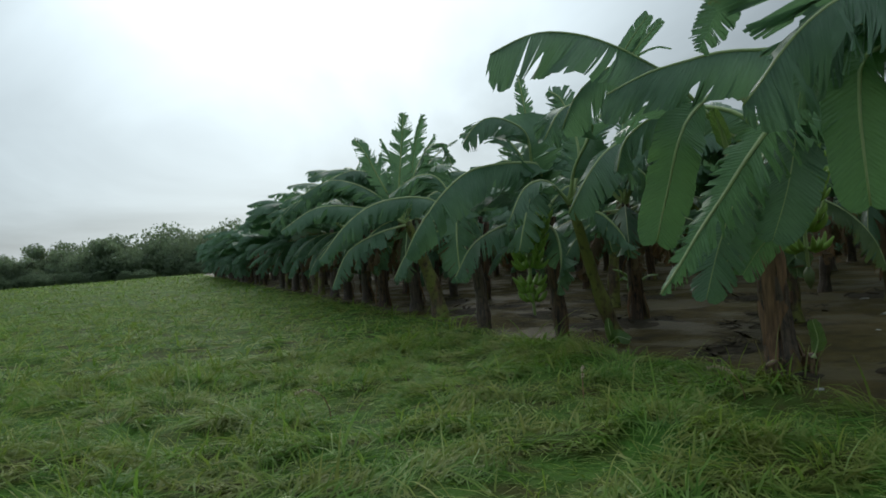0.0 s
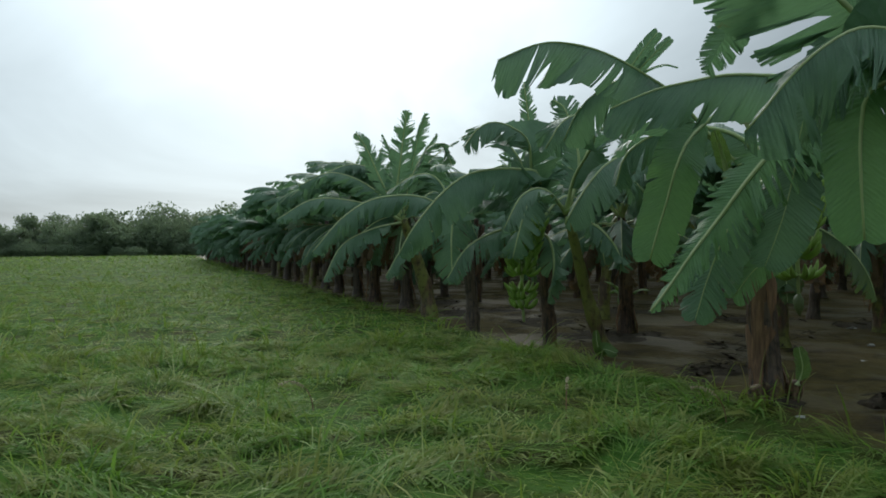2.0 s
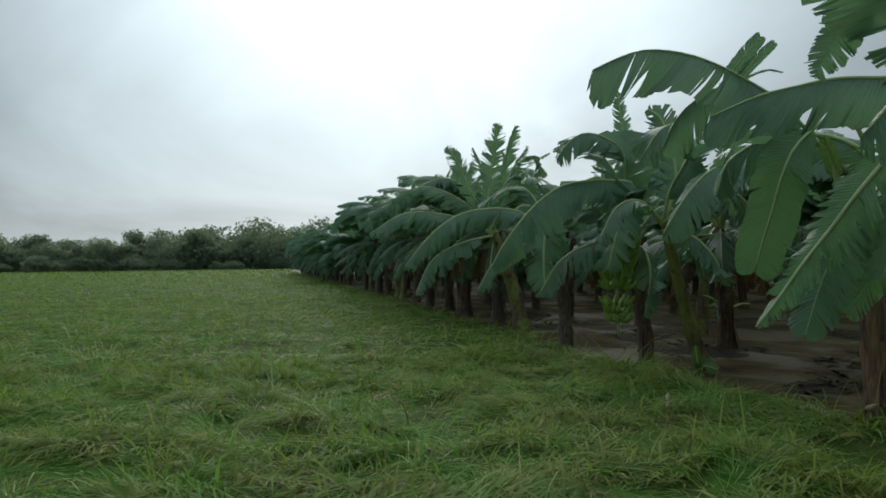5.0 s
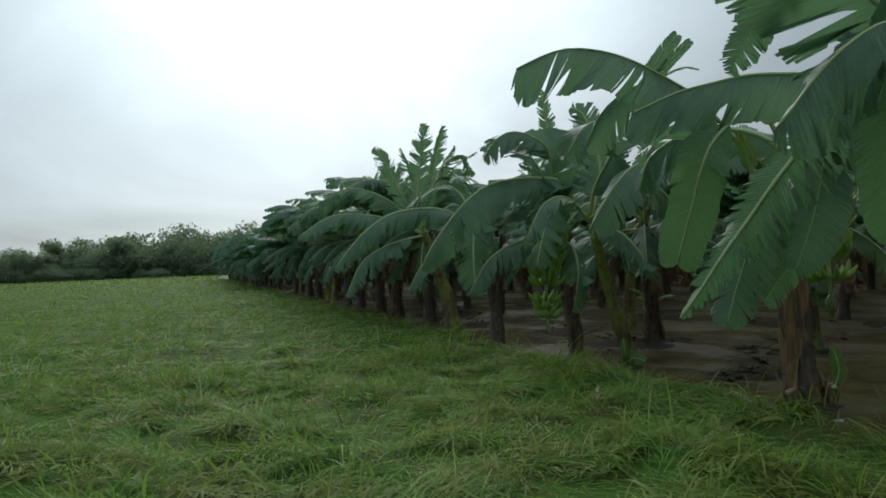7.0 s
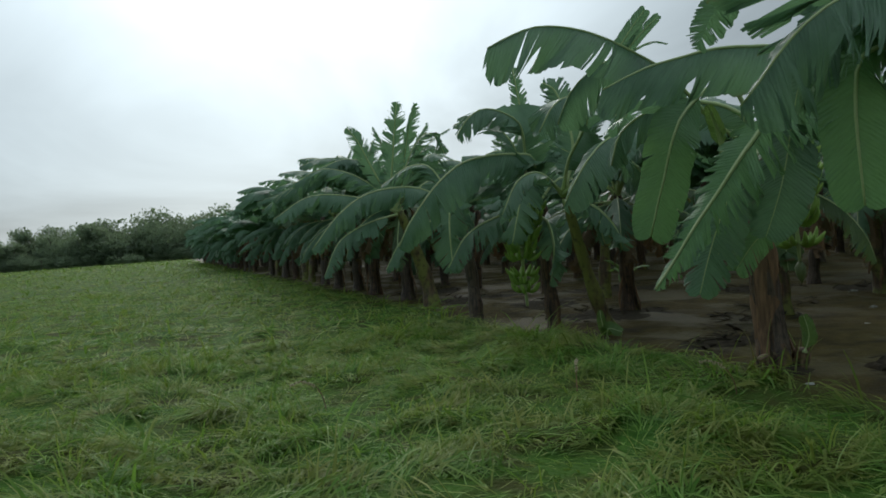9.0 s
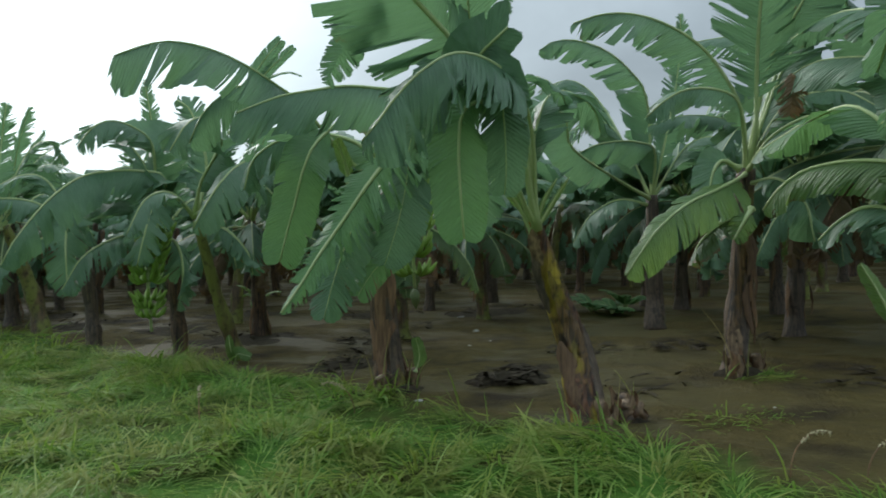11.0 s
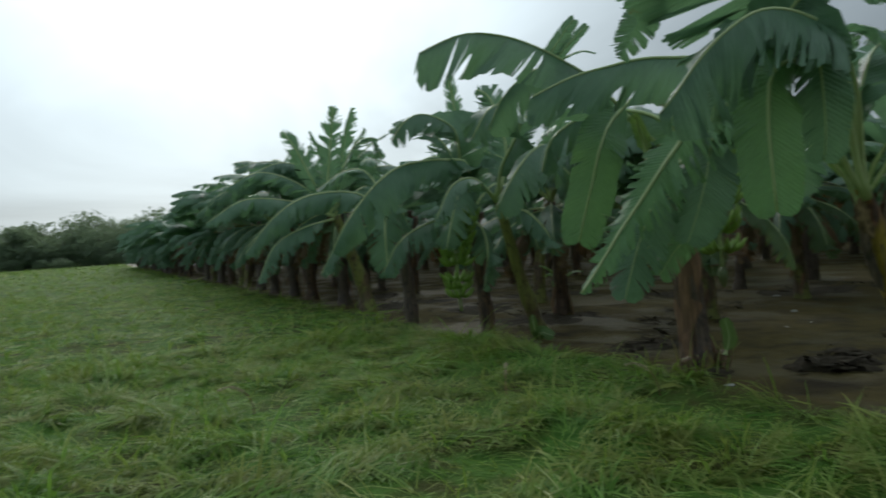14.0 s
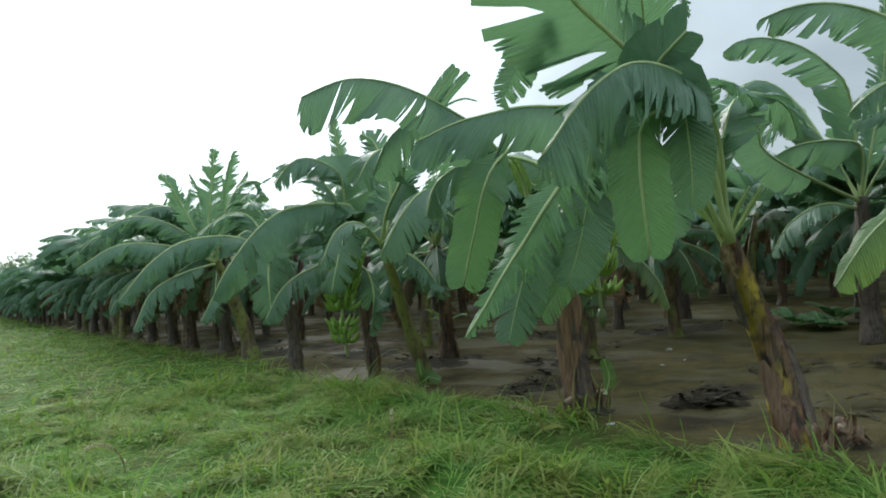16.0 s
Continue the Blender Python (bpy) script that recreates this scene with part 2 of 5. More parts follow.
def edge_at(y):
    """Where the grass ends and the mud under the plants begins."""
    return 4.78 - 0.7 * math.exp(-(((y - 1.9) / 1.2) ** 2)) + 0.18 * math.sin(y * 0.9) + 0.012 * y - 0.3 * min(1.0, max(0.0, (y - 6.5) / 2.5))


def ground_material():
    m = Mat("ground_soil", rough=0.6, spec=0.3)
    pos = m.n.new("ShaderNodeNewGeometry")
    sp = m.n.new("ShaderNodeSeparateXYZ")
    m.l.new(pos.outputs["Position"], sp.inputs[0])
    wob = m.noise(0.9, 4.0)
    fine = m.noise(7.0, 6.0)
    edge = m.math("ADD", m.math("SUBTRACT", sp.outputs[0], m.math("MULTIPLY", sp.outputs[1], 0.012)), m.math("MULTIPLY", wob, 1.6))
    edge = m.math("ADD", edge, m.math("MULTIPLY", fine, 0.5))
    mud = m.span(edge, 5.35, 5.95)
    mud.node.clamp = True
    turf = m.mix(m.span(fine, 0.3, 0.7), (0.036, 0.100, 0.016), (0.082, 0.180, 0.028))
    turf = m.mix(m.span(m.noise(0.35, 4.0), 0.35, 0.7), turf, (0.092, 0.150, 0.03))
    turf = m.mix(m.span(m.noise(1.5, 4.0), 0.48, 0.62), turf, (0.075, 0.085, 0.025))
    wetness = m.span(m.noise(0.8, 5.0, stretch=(1.0, 0.6, 1.0)), 0.44, 0.56)
    wetness.node.clamp = True
    silt = m.mix(m.span(fine, 0.25, 0.75), (0.056, 0.043, 0.015), (0.112, 0.088, 0.031))
    silt = m.mix(m.span(m.noise(1.3, 6.0), 0.5, 0.66), silt, (0.034, 0.026, 0.014))
    silt = m.mix(m.math("MULTIPLY", wetness, 0.6), silt, (0.078, 0.064, 0.025))
    m.colour(m.mix(mud, turf, silt))
    m.put(m.bsdf.inputs["Specular IOR Level"], m.span(mud, 0.0, 1.0, 0.03, 0.08))
    wet_rough = m.span(wetness, 0.0, 1.0, 0.8, 0.5)
    m.put(m.bsdf.inputs["Roughness"], m.math("ADD", m.math("MULTIPLY", mud, m.math("SUBTRACT", wet_rough, 0.75)), 0.75))
    dryness = m.math("SUBTRACT", 1.0, m.math("MULTIPLY", m.math("MULTIPLY", wetness, mud), 0.8))
    m.bump(m.math("MULTIPLY", m.math("ADD", fine, m.noise(24.0, 4.0)), dryness), 0.9, 0.06)
    return m.mat


M_GROUND = ground_material()


def tree_leaf_material():
    m = Mat("tree_leaf", rough=0.55)
    r = m.island()
    # paler and greyer than plain foliage: haze over the distance is in this colour
    col = m.mix(r, (0.115, 0.170, 0.115), (0.215, 0.275, 0.165))
    m.colour(m.mix(m.math("MULTIPLY", m.chance(), 0.5), col, (0.10, 0.14, 0.085)))
    m.translucent((0.24, 0.32, 0.17), 0.5)
    return m.mat


M_TREE_LEAF = tree_leaf_material()


def bark_material():
    m = Mat("bark", rough=0.85)
    m.colour(m.mix(m.noise(6.0, stretch=(1, 1, 0.2)), (0.06, 0.05, 0.04), (0.15, 0.12, 0.1)))
    return m.mat


M_BARK = bark_material()


def litter_material():
    m = Mat("pale_litter", rough=0.4)
    m.colour(m.mix(m.noise(20.0), (0.3, 0.29, 0.27), (0.52, 0.51, 0.48)))
    return m.mat


M_LITTER = litter_material()


def seed_material():
    m = Mat("seed_head", rough=0.7)
    m.colour(m.mix(m.noise(30.0), (0.35, 0.30, 0.17), (0.55, 0.48, 0.30)))
    return m.mat


M_SEED = seed_material()


def rot_material():
    m = Mat("rotting_leaf", rough=0.8, spec=0.08)
    m.colour(m.mix(m.span(m.noise(14.0, 5.0), 0.3, 0.7), (0.026, 0.022, 0.015), (0.075, 0.060, 0.040)))
    m.bump(m.noise(30.0), 0.6, 0.02)
    return m.mat


M_ROT = rot_material()

# ---- building helpers ----
def mesh_of(name, verts, faces, material, uvs=None, smooth=True):
    me = bpy.data.meshes.new(name)
    me.from_pydata([tuple(v) for v in verts], [], faces)
    if uvs is not None:
        layer = me.uv_layers.new(name="UVMap")
        loops = np.empty(len(me.loops), dtype=np.int32)
        me.loops.foreach_get("vertex_index", loops)
        layer.data.foreach_set("uv", np.asarray(uvs, dtype=np.float32)[loops].ravel())
    me.materials.append(material)
    if smooth:
        me.polygons.foreach_set("use_smooth", [True] * len(me.polygons))
    me.update()
    return me


def part(name, me, parent, label=""):
    """One mesh as a part under a thing or under a part."""
    ob = new(name, me)
    ob.parent = parent
    return tagged(ob, label)


def thing(name, place, label, category, group="", turn=0.0):
    ob = new(name)
    ob.empty_display_size = 0.2
    ob.matrix_basis = pose(*place, 0, 0, turn)
    return tagged(ob, label, category, group)


def curve_points(ctrl, n):
    """n points evenly along a smooth curve through the control points."""
    c = np.asarray(ctrl, float)
    c = np.vstack([2 * c[0] - c[1], c, 2 * c[-1] - c[-2]])
    dense = []
    for k in range(1, len(c) - 2):
        t = np.linspace(0, 1, 24, endpoint=False)[:, None]
        p0, p1, p2, p3 = c[k - 1 : k + 3]
        dense.append(0.5 * (2 * p1 + (p2 - p0) * t + (2 * p0 - 5 * p1 + 4 * p2 - p3) * t**2 + (3 * p1 - p0 - 3 * p2 + p3) * t**3))
    dense = np.vstack(dense + [c[-2:-1]])
    run = np.r_[0, np.cumsum(np.linalg.norm(np.diff(dense, axis=0), axis=1))]
    s = np.linspace(0, run[-1], n)
    return np.stack([np.interp(s, run, dense[:, k]) for k in range(3)], 1), run[-1]


def unit(v):
    return v / np.maximum(np.linalg.norm(v, axis=-1, keepdims=True), 1e-9)


def frames_along(p, hint):
    """Tangent, normal near the hint, and side along a line of points."""
    t = unit(np.gradient(p, axis=0))
    h = np.asarray(hint, float)
    # where the rib runs along the hint, lean on the level heading of the whole line
    lean = p[-1] - p[0]
    lean = np.array([lean[0], lean[1], 0.0])
    n = h[None] - (t @ h)[:, None] * t - 0.25 * unit(lean)[None] * np.abs(t @ h)[:, None] * (1 if abs(h[2]) > 0.9 else 0)
    n = n - (n * t).sum(1, keepdims=True) * t
    n = unit(n)
    for _ in range(3):
        n[1:-1] = unit(n[:-2] + 2 * n[1:-1] + n[2:])
    n = unit(n - (n * t).sum(1, keepdims=True) * t)
    return t, n, np.cross(t, n)


def tube(p, radii, sides, lump=0.0, rng=None, squash=1.0, cap=True):
    """A tube of verts and faces along the points."""
    t, n, s = frames_along(p, (0.31, 0.87, 0.38))
    ang = np.linspace(0, 2 * np.pi, sides, endpoint=False)
    verts = []
    for k in range(len(p)):
        r = np.full(sides, radii[k])
        if lump:
            r = r * (1 + lump * rng.standard_normal(sides))
        verts.append(p[k] + r[:, None] * (np.cos(ang)[:, None] * s[k] + squash * np.sin(ang)[:, None] * n[k]))
    verts = np.vstack(verts)
    faces = []
    for k in range(len(p) - 1):
        for j in range(sides):
            a, b = k * sides + j, k * sides + (j + 1) % sides
            faces.append((a, b, b + sides, a + sides))
    if cap:
        faces.append(tuple(range((len(p) - 1) * sides, len(p) * sides)))
        faces.append(tuple(range(sides - 1, -1, -1)))
    return verts, faces


def blade_mesh(p, length, width, hint, droop, torn, rng, bare=0.14, lod=1.0, curl=0.0, lopside=(1.0, 1.0), tip=0.5, taper=0.0, reach=1.0, gap=1.0):
    """A banana leaf's blade along its rib: two halves that hang from it, torn in from the margin between the side veins."""
    n_st = len(p)
    t, nrm, side = frames_along(p, hint)
    s = np.linspace(0, 1, n_st)
    u = np.clip((s - bare) / (1 - bare), 0, 1)
    half = 0.5 * width * np.clip(np.minimum(1, (u / 0.16 + 1e-6) ** 0.55) * np.clip(1 - ((u - 0.45).clip(0) / 0.555) ** (1.6 + tip * 2), 0, 1) ** 0.62, 0, 1) * (1 - taper * u)
    nc = 6 if lod > 0.8 else (4 if lod > 0.55 else 3)
    verts, faces, uvs = [], [], []
    first = int(np.searchsorted(s, bare))
    gap0 = length / n_st
    for sg, lop in zip((1, -1), lopside):
        # tears: how deep each reaches in from the margin
        deep = np.where(rng.random(n_st) < 0.06 + 0.85 * torn, rng.beta(1.1, 2.6 - 1.6 * torn, n_st), 0.0)
        deep = np.where(rng.random(n_st) < 0.03 + 0.16 * torn, np.maximum(deep, rng.uniform(0.6, 1.0, n_st)), deep)
        deep = deep * reach
        deep[: first + 1] = 0
        deep[-1] = 0
        wide = gap0 * (0.08 + 0.42 * rng.random(n_st) ** 3) * (0.5 + torn) * gap
        extra, swing, cut = 0.0, 0.0, 1.0
        strip = []
        for q in range(n_st):
            if q == first or deep[q] > 0.45:
                extra, swing = rng.normal(0, 0.08 + 0.36 * torn), rng.normal(0, 0.03 + 0.07 * torn)
                cut = 1 - abs(rng.normal(0, 0.02 + 0.07 * torn))
            strip.append((extra + rng.normal(0, 0.02 + 0.09 * torn), swing + rng.normal(0, 0.01 + 0.03 * torn), cut * (1 - abs(rng.normal(0, 0.01 + 0.05 * torn)))))
        wave = 0.10 * np.sin(np.arange(n_st) * 0.8 * 44 / n_st + sg + 6 * rng.random())

        def row(q, own, shift):
            """One line of points out from the rib, with the bend of the strip that it belongs to."""
            ex, sw, ct = strip[own]
            pos, out_row = p[q].copy(), [p[q].copy()]
            step = half[q] * lop * ct / nc
            fwd = 0.40 + sw + 0.35 * u[q]
            for j in range(1, nc + 1):
                v = j / nc
                a = droop * (0.3 + 0.8 * v) + (ex + wave[q]) * v + curl * v * v
                way = sg * side[q] * math.cos(a) - nrm[q] * math.sin(a)
                pos = pos + (way * math.cos(fwd) + t[q] * math.sin(fwd)) * step
                inn = 1 - deep[q]
                out_row.append(pos + t[q] * (shift * wide[q] * max(0.0, v - inn) / max(deep[q], 0.05)))
            return out_row

        prev = None
        for q in range(first, n_st):
            left = row(q, max(first, q - 1), -1 if deep[q] else 0)
            idx_left = []
            for j in range(nc + 1):
                verts.append(left[j])
                uvs.append((s[q] * length * 0.5, sg * j / nc))
                idx_left.append(len(verts) - 1)
            if prev is not None:
                for j in range(nc):
                    f = (prev[j], prev[j + 1], idx_left[j + 1], idx_left[j])
                    faces.append(f if sg > 0 else f[::-1])
            idx = list(idx_left)
            if deep[q] > 0:
                right = row(q, q, 1)
                for j in range(nc + 1):
                    if j / nc > 1 - deep[q] + 1e-6:
                        verts.append(right[j])
                        uvs.append((s[q] * length * 0.5, sg * j / nc))
                        idx[j] = len(verts) - 1
            prev = idx
    return verts, faces, uvs


def add_leaf(plant, ctrl, width, hint=(0, 0, 1), droop=0.5, torn=0.35, seed=0, material=None, bare=0.14, lod=1.0, rib=0.027, label="", curl=0.0, lopside=(1.0, 1.0), tip=0.5, rib_material=None, taper=0.0, reach=1.0, gap=1.0):
    """A banana leaf with its rib as two parts of the plant; control points from the plant's base."""
    rng = np.random.default_rng(seed)
    n = max(14, int(68 * lod))
    p, length = curve_points(ctrl, n)
    verts, faces, uvs = blade_mesh(p, length, width, hint, droop, torn, rng, bare, lod, curl, lopside, tip, taper, reach, gap)
    ob = part("leaf", mesh_of("leaf", verts, faces, material or M_LEAF, uvs), plant, label)
    if lod < 0.4 or rib <= 0:
        return ob
    m = max(8, int(20 * lod))
    q, _ = curve_points(ctrl, m)
    s = np.linspace(0, 1, m)
    _, nn, _ = frames_along(q, hint)
    radii = rib * (1 - 0.72 * s) + 0.02 * np.clip(1 - s / 0.10, 0, 1)
    v, f = tube(q + nn * radii[:, None] * 0.15, radii, 6 if lod > 0.6 else 4, squash=0.9)
    part("midrib", mesh_of("midrib", v, f, rib_material or M_RIB), ob)
    return ob


def arch(start, heading, elevation, length, bend, n=6):
    """Control points of a leaf that leaves at an elevation and bends down along its length (degrees)."""
    p = [np.asarray(start, float)]
    for k in range(n):
        e = radians(elevation - bend * ((k + 0.5) / n) ** 1.3)
        h = radians(heading)
        p.append(p[-1] + length / n * np.array([math.cos(e) * math.cos(h), math.cos(e) * math.sin(h), math.sin(e)]))
    return p


def add_trunk(plant, ctrl, r0, r1, seed, material=None, sides=16, name="trunk"):
    rng = np.random.default_rng(seed)
    n = 26
    p, length = curve_points(ctrl, n)
    s = np.linspace(0, 1, n)
    radii = r1 + (r0 - r1) * (1 - s) ** 0.8 + 0.035 * np.exp(-s / 0.05) + 0.012 * np.sin(s * 23 + seed) * (1 - s)
    # the wrapped sheaths end in steps up the stem
    steps = np.cumsum(rng.random(n) < 0.3) * 0.004
    v, f = tube(p, np.maximum(radii - steps * 0.6, 0.05), sides, lump=0.035, rng=rng)
    # a ridge that winds up where one sheath laps over the next
    v = v.reshape(n, sides, 3)
    axis = p[:, None, :]
    ang = np.arange(sides)[None] / sides * 2 * np.pi
    ridge = 1 + 0.09 * np.maximum(0, np.sin(ang * 2 + s[:, None] * 5 + seed)) ** 3
    v = (axis + (v - axis) * ridge[..., None]).reshape(-1, 3)
    return part(name, mesh_of(name, v, f, material or M_STEM), plant)


def add_sheath(plant, at, axis_point, heading, length, width, seed, material=None, out=0.10, down=True):
    """A dead sheath that peels off the stem: a curved strip with a worn end."""
    rng = np.random.default_rng(seed)
    h = radians(heading)
    way = np.array([math.cos(h), math.sin(h), 0])
    side = np.array([-math.sin(h), math.cos(h), 0])
    n, verts, faces = 9, [], []
    sign = -1 if down else 1
    for k in range(n):
        s = k / (n - 1)
        mid = np.asarray(at, float) + way * (0.015 + out * math.sin(s * 2.2) * (0.5 + rng.random() * 0.3)) + np.array([0, 0, sign * s * length])
        mid = mid + side * 0.03 * math.sin(s * 4 + seed)
        w = width * (0.3 + 0.7 * min(1.0, s / 0.3)) * (1 - 0.8 * s**2) * (0.8 + 0.4 * rng.random())
        for j in (-1, -0.4, 0.4, 1):
            verts.append(mid + side * w * j * 0.5 - way * 0.25 * w * j * j)
    for k in range(n - 1):
        for j in range(3):
            a = k * 4 + j
            faces.append((a, a + 1, a + 5, a + 4))
    return part("dry_sheath", mesh_of("dry_sheath", verts, faces, material or M_SHEATH), plant)


def banana_mesh():
    p, _ = curve_points([(0, 0, 0), (0.05, 0, -0.015), (0.105, 0, 0.02), (0.135, 0, 0.075)], 7)
    v, f = tube(p, [0.007, 0.014, 0.019, 0.0205, 0.019, 0.013, 0.005], 6)
    return mesh_of("banana", v, f, M_FRUIT)


BANANA = banana_mesh()


def add_bunch(plant, ctrl, tiers, seed, radius=0.10, bud=True):
    """A hanging bunch: a curved stalk with tiers of bananas that turn upwards, and the bud below."""
    rng = np.random.default_rng(seed)
    p, length = curve_points(ctrl, 16)
    v, f = tube(p, np.linspace(0.035, 0.018, 16), 8)
    bunch = part("fruit_stalk", mesh_of("fruit_stalk", v, f, M_RIB), plant, "bunch of unripe green bananas on its hanging stalk")
    for k in range(tiers):
        s = 0.22 + 0.66 * k / max(1, tiers - 1)
        at = p[int(s * 15)]
        count = 14 - k // 2
        for j in range(count):
            a = 2 * math.pi * (j + 0.5 * (k % 2)) / count + rng.normal(0, 0.08)
            size = (1.6 - 0.03 * k) * rng.uniform(0.9, 1.08)
            ob = part("banana", BANANA, bunch)
            rr = radius * (1 - 0.05 * k)
            ob.matrix_basis = Matrix.LocRotScale(
                (at[0] + rr * 0.6 * math.cos(a), at[1] + rr * 0.6 * math.sin(a), at[2] + rng.normal(0, 0.008)),
                Euler((rng.normal(0, 0.15), rng.uniform(-0.25, 0.2), a)), (size, size, size))
    if bud:
        q = np.array([p[-1], p[-1] + [0, 0, -0.06], p[-1] + [0.005, 0, -0.14], p[-1] + [0.01, 0, -0.22]])
        v, f = tube(q, [0.02, 0.055, 0.045, 0.006], 9)
        part("flower_bud", mesh_of("flower_bud", v, f, M_BUD), bunch, "closed dull green flower bud")
    return bunch


PLANT_GROUP = "banana plants in rows"


def blown(heading):
    """A leaf's heading, pulled round by the steady wind that blows towards the open field."""
    off = (heading - 200.0 + 180.0) % 360.0 - 180.0
    return 200.0 + 0.66 * off


def leaf_table(rng):
    """Heading, elevation, bend, length, width, droop and tearing of the leaves of one plant, youngest first:
    tattered leaves that still stand, great arches over the field, and old ones that hang."""
    rows = []
    for k in range(4):
        rows.append((rng.uniform(0, 360), rng.uniform(70, 88), rng.uniform(12, 60), rng.uniform(1.5, 2.1), rng.uniform(0.4, 0.65), 0.5, rng.uniform(0.75, 1.0)))
    for k in range(4):
        rows.append((rng.normal(195, 24), rng.uniform(42, 66), rng.uniform(80, 105), rng.uniform(2.5, 3.0), rng.uniform(0.85, 1.05), rng.uniform(1.0, 1.3), rng.uniform(0.45, 0.8)))
    for k in range(6):
        rows.append((blown(25 + 60 * k + rng.normal(0, 16)), rng.uniform(48, 74), rng.uniform(70, 110), rng.uniform(2.1, 2.6), rng.uniform(0.75, 1.0), rng.uniform(0.7, 1.1), rng.uniform(0.3, 0.8)))
    for k in range(5):
        rows.append((blown(60 + 72 * k + rng.normal(0, 20)), rng.uniform(-15, 25), rng.uniform(55, 85), rng.uniform(1.6, 2.2), rng.uniform(0.65, 0.9), rng.uniform(0.9, 1.2), rng.uniform(0.4, 0.9)))
    return rows


def generic_plant(variant, lod, height, place=(0, 0, 0)):
    """A banana plant with a rosette of leaves of all ages."""
    rng = np.random.default_rng(100 + variant)
    plant = thing("banana_plant", place, "tall green banana plant with wind-torn drooping leaves", "banana plant", PLANT_GROUP)
    lean = rng.normal(0, 0.10, 2)
    top = np.array([lean[0], lean[1], height])
    add_trunk(plant, [(0, 0, -0.08), (lean[0] * 0.3, lean[1] * 0.3, height * 0.5), top], 0.135, 0.085, variant, (M_STEM, M_STEM_DARK, M_STEM_GREEN)[variant % 3], 14 if lod > 0.6 else 8)
    for k, (head, elev, bend, size, width, droop, torn) in enumerate(leaf_table(rng)):
        add_leaf(plant, arch(top + [0, 0, -0.012 * k], head, elev, size, bend), width, droop=droop, torn=torn, reach=0.75, gap=1.7, seed=variant * 50 + k, lod=lod,
                 rib=0.019, material=M_LEAF_DRYING if k >= 17 else M_LEAF)
    # hanging dead leaves round the stem
    for k in range(5 if lod > 0.6 else 3):
        head = rng.uniform(0, 360)
        add_leaf(plant, arch(top + [0, 0, -0.15], head, -25, 1.5, 62), 0.5, rib=0.014, rib_material=M_SHEATH, droop=1.1, torn=0.9, seed=variant * 50 + 30 + k, lod=lod, material=M_LEAF_DEAD, label="withered brown leaf hanging by the stem")
    for k in range(4 if lod > 0.6 else 2):
        h = rng.uniform(0.35, height * 0.75)
        head = rng.uniform(0, 360)
        a = radians(head)
        f = h / height
        add_sheath(plant, (lean[0] * f + 0.12 * math.cos(a), lean[1] * f + 0.12 * math.sin(a), h), None, head, rng.uniform(0.25, 0.6), rng.uniform(0.06, 0.12), variant * 9 + k)
    return plant


def distant_plant(variant, height, place=(0, 0, 0)):
    """A banana plant deep in the plantation or far along it: its leaves are one crown."""
    rng = np.random.default_rng(300 + variant)
    plant = thing("banana_plant", place, "banana plant deep in the dark plantation with torn leaves", "banana plant", PLANT_GROUP)
    lean = rng.normal(0, 0.12, 2)
    top = np.array([lean[0], lean[1], height])
    add_trunk(plant, [(0, 0, -0.08), (lean[0] * 0.3, lean[1] * 0.3, height * 0.5), top], 0.13, 0.085, variant, (M_STEM_DARK, M_STEM)[variant % 2], 7)
    for name, count, material in (("crown", 19, M_LEAF), ("withered_leaves", 5, M_LEAF_DEAD)):
        verts, faces, uvs = [], [], []
        table = leaf_table(rng)
        for k in range(count):
            if name == "crown":
                head, elev, bend, size, width, droop, torn = table[k]
                ctrl = arch(top + [0, 0, -0.012 * k], head, elev, size, bend)
            else:
                head = rng.uniform(0, 360)
                ctrl, width, droop, torn = arch(top + [0, 0, -0.1], head, -15, rng.uniform(1.3, 1.7), 70), 0.5, 1.0, 0.8
            p, length = curve_points(ctrl, 20)
            v, f, uv = blade_mesh(p, length, width, (0, 0, 1), droop, torn, rng, 0.12, 0.4)
            b = len(verts)
            verts += v
            faces += [tuple(i + b for i in face) for face in f]
            uvs += uv
        part(name, mesh_of(name, verts, faces, material, uvs), plant)
    return plant

# ---- the ground: one sheet from the field to the horizon ----
def spread(lo, hi, near, fine, grow):
    """Cuts that are fine near a place and grow coarser away from it."""
    right, left, step = [near], [], fine
    while right[-1] < hi:
        right.append(min(hi, right[-1] + step))
        step *= grow
    step, x = fine, near
    while x > lo:
        x = max(lo, x - step)
        left.append(x)
        step *= grow
    return np.array(left[::-1] + right)


def ground_height(x, y):
    """Gentle humps in the field, a shallow fall to the mud, ruts and clods between the plants."""
    z = 0.05 * noise.noise(Vector((x * 0.35, y * 0.35, 3.0))) + 0.10 * noise.noise(Vector((x * 1.1, y * 1.1, 11.0))) + 0.04 * noise.noise(Vector((x * 2.4, y * 2.4, 7.0)))
    inside = min(1.0, max(0.0, (x - edge_at(y)) / 0.8 + 0.3))
    z = z * (1 - 0.75 * inside) - 0.05 * inside + inside * 0.03 * noise.noise(Vector((x * 3.0, y * 2.0, 1.0)))
    fade = 1 / (1 + (x * x + y * y) / 3000.0)
    return z * fade


xs, ys = spread(-2500, 2500, 5.0, 0.10, 1.035), spread(-2500, 3000, 5.0, 0.12, 1.035)
gv = [(x, y, ground_height(x, y)) for y in ys for x in xs]
nx = len(xs)
gf = [(j * nx + i, j * nx + i + 1, (j + 1) * nx + i + 1, (j + 1) * nx + i) for j in range(len(ys) - 1) for i in range(nx - 1)]
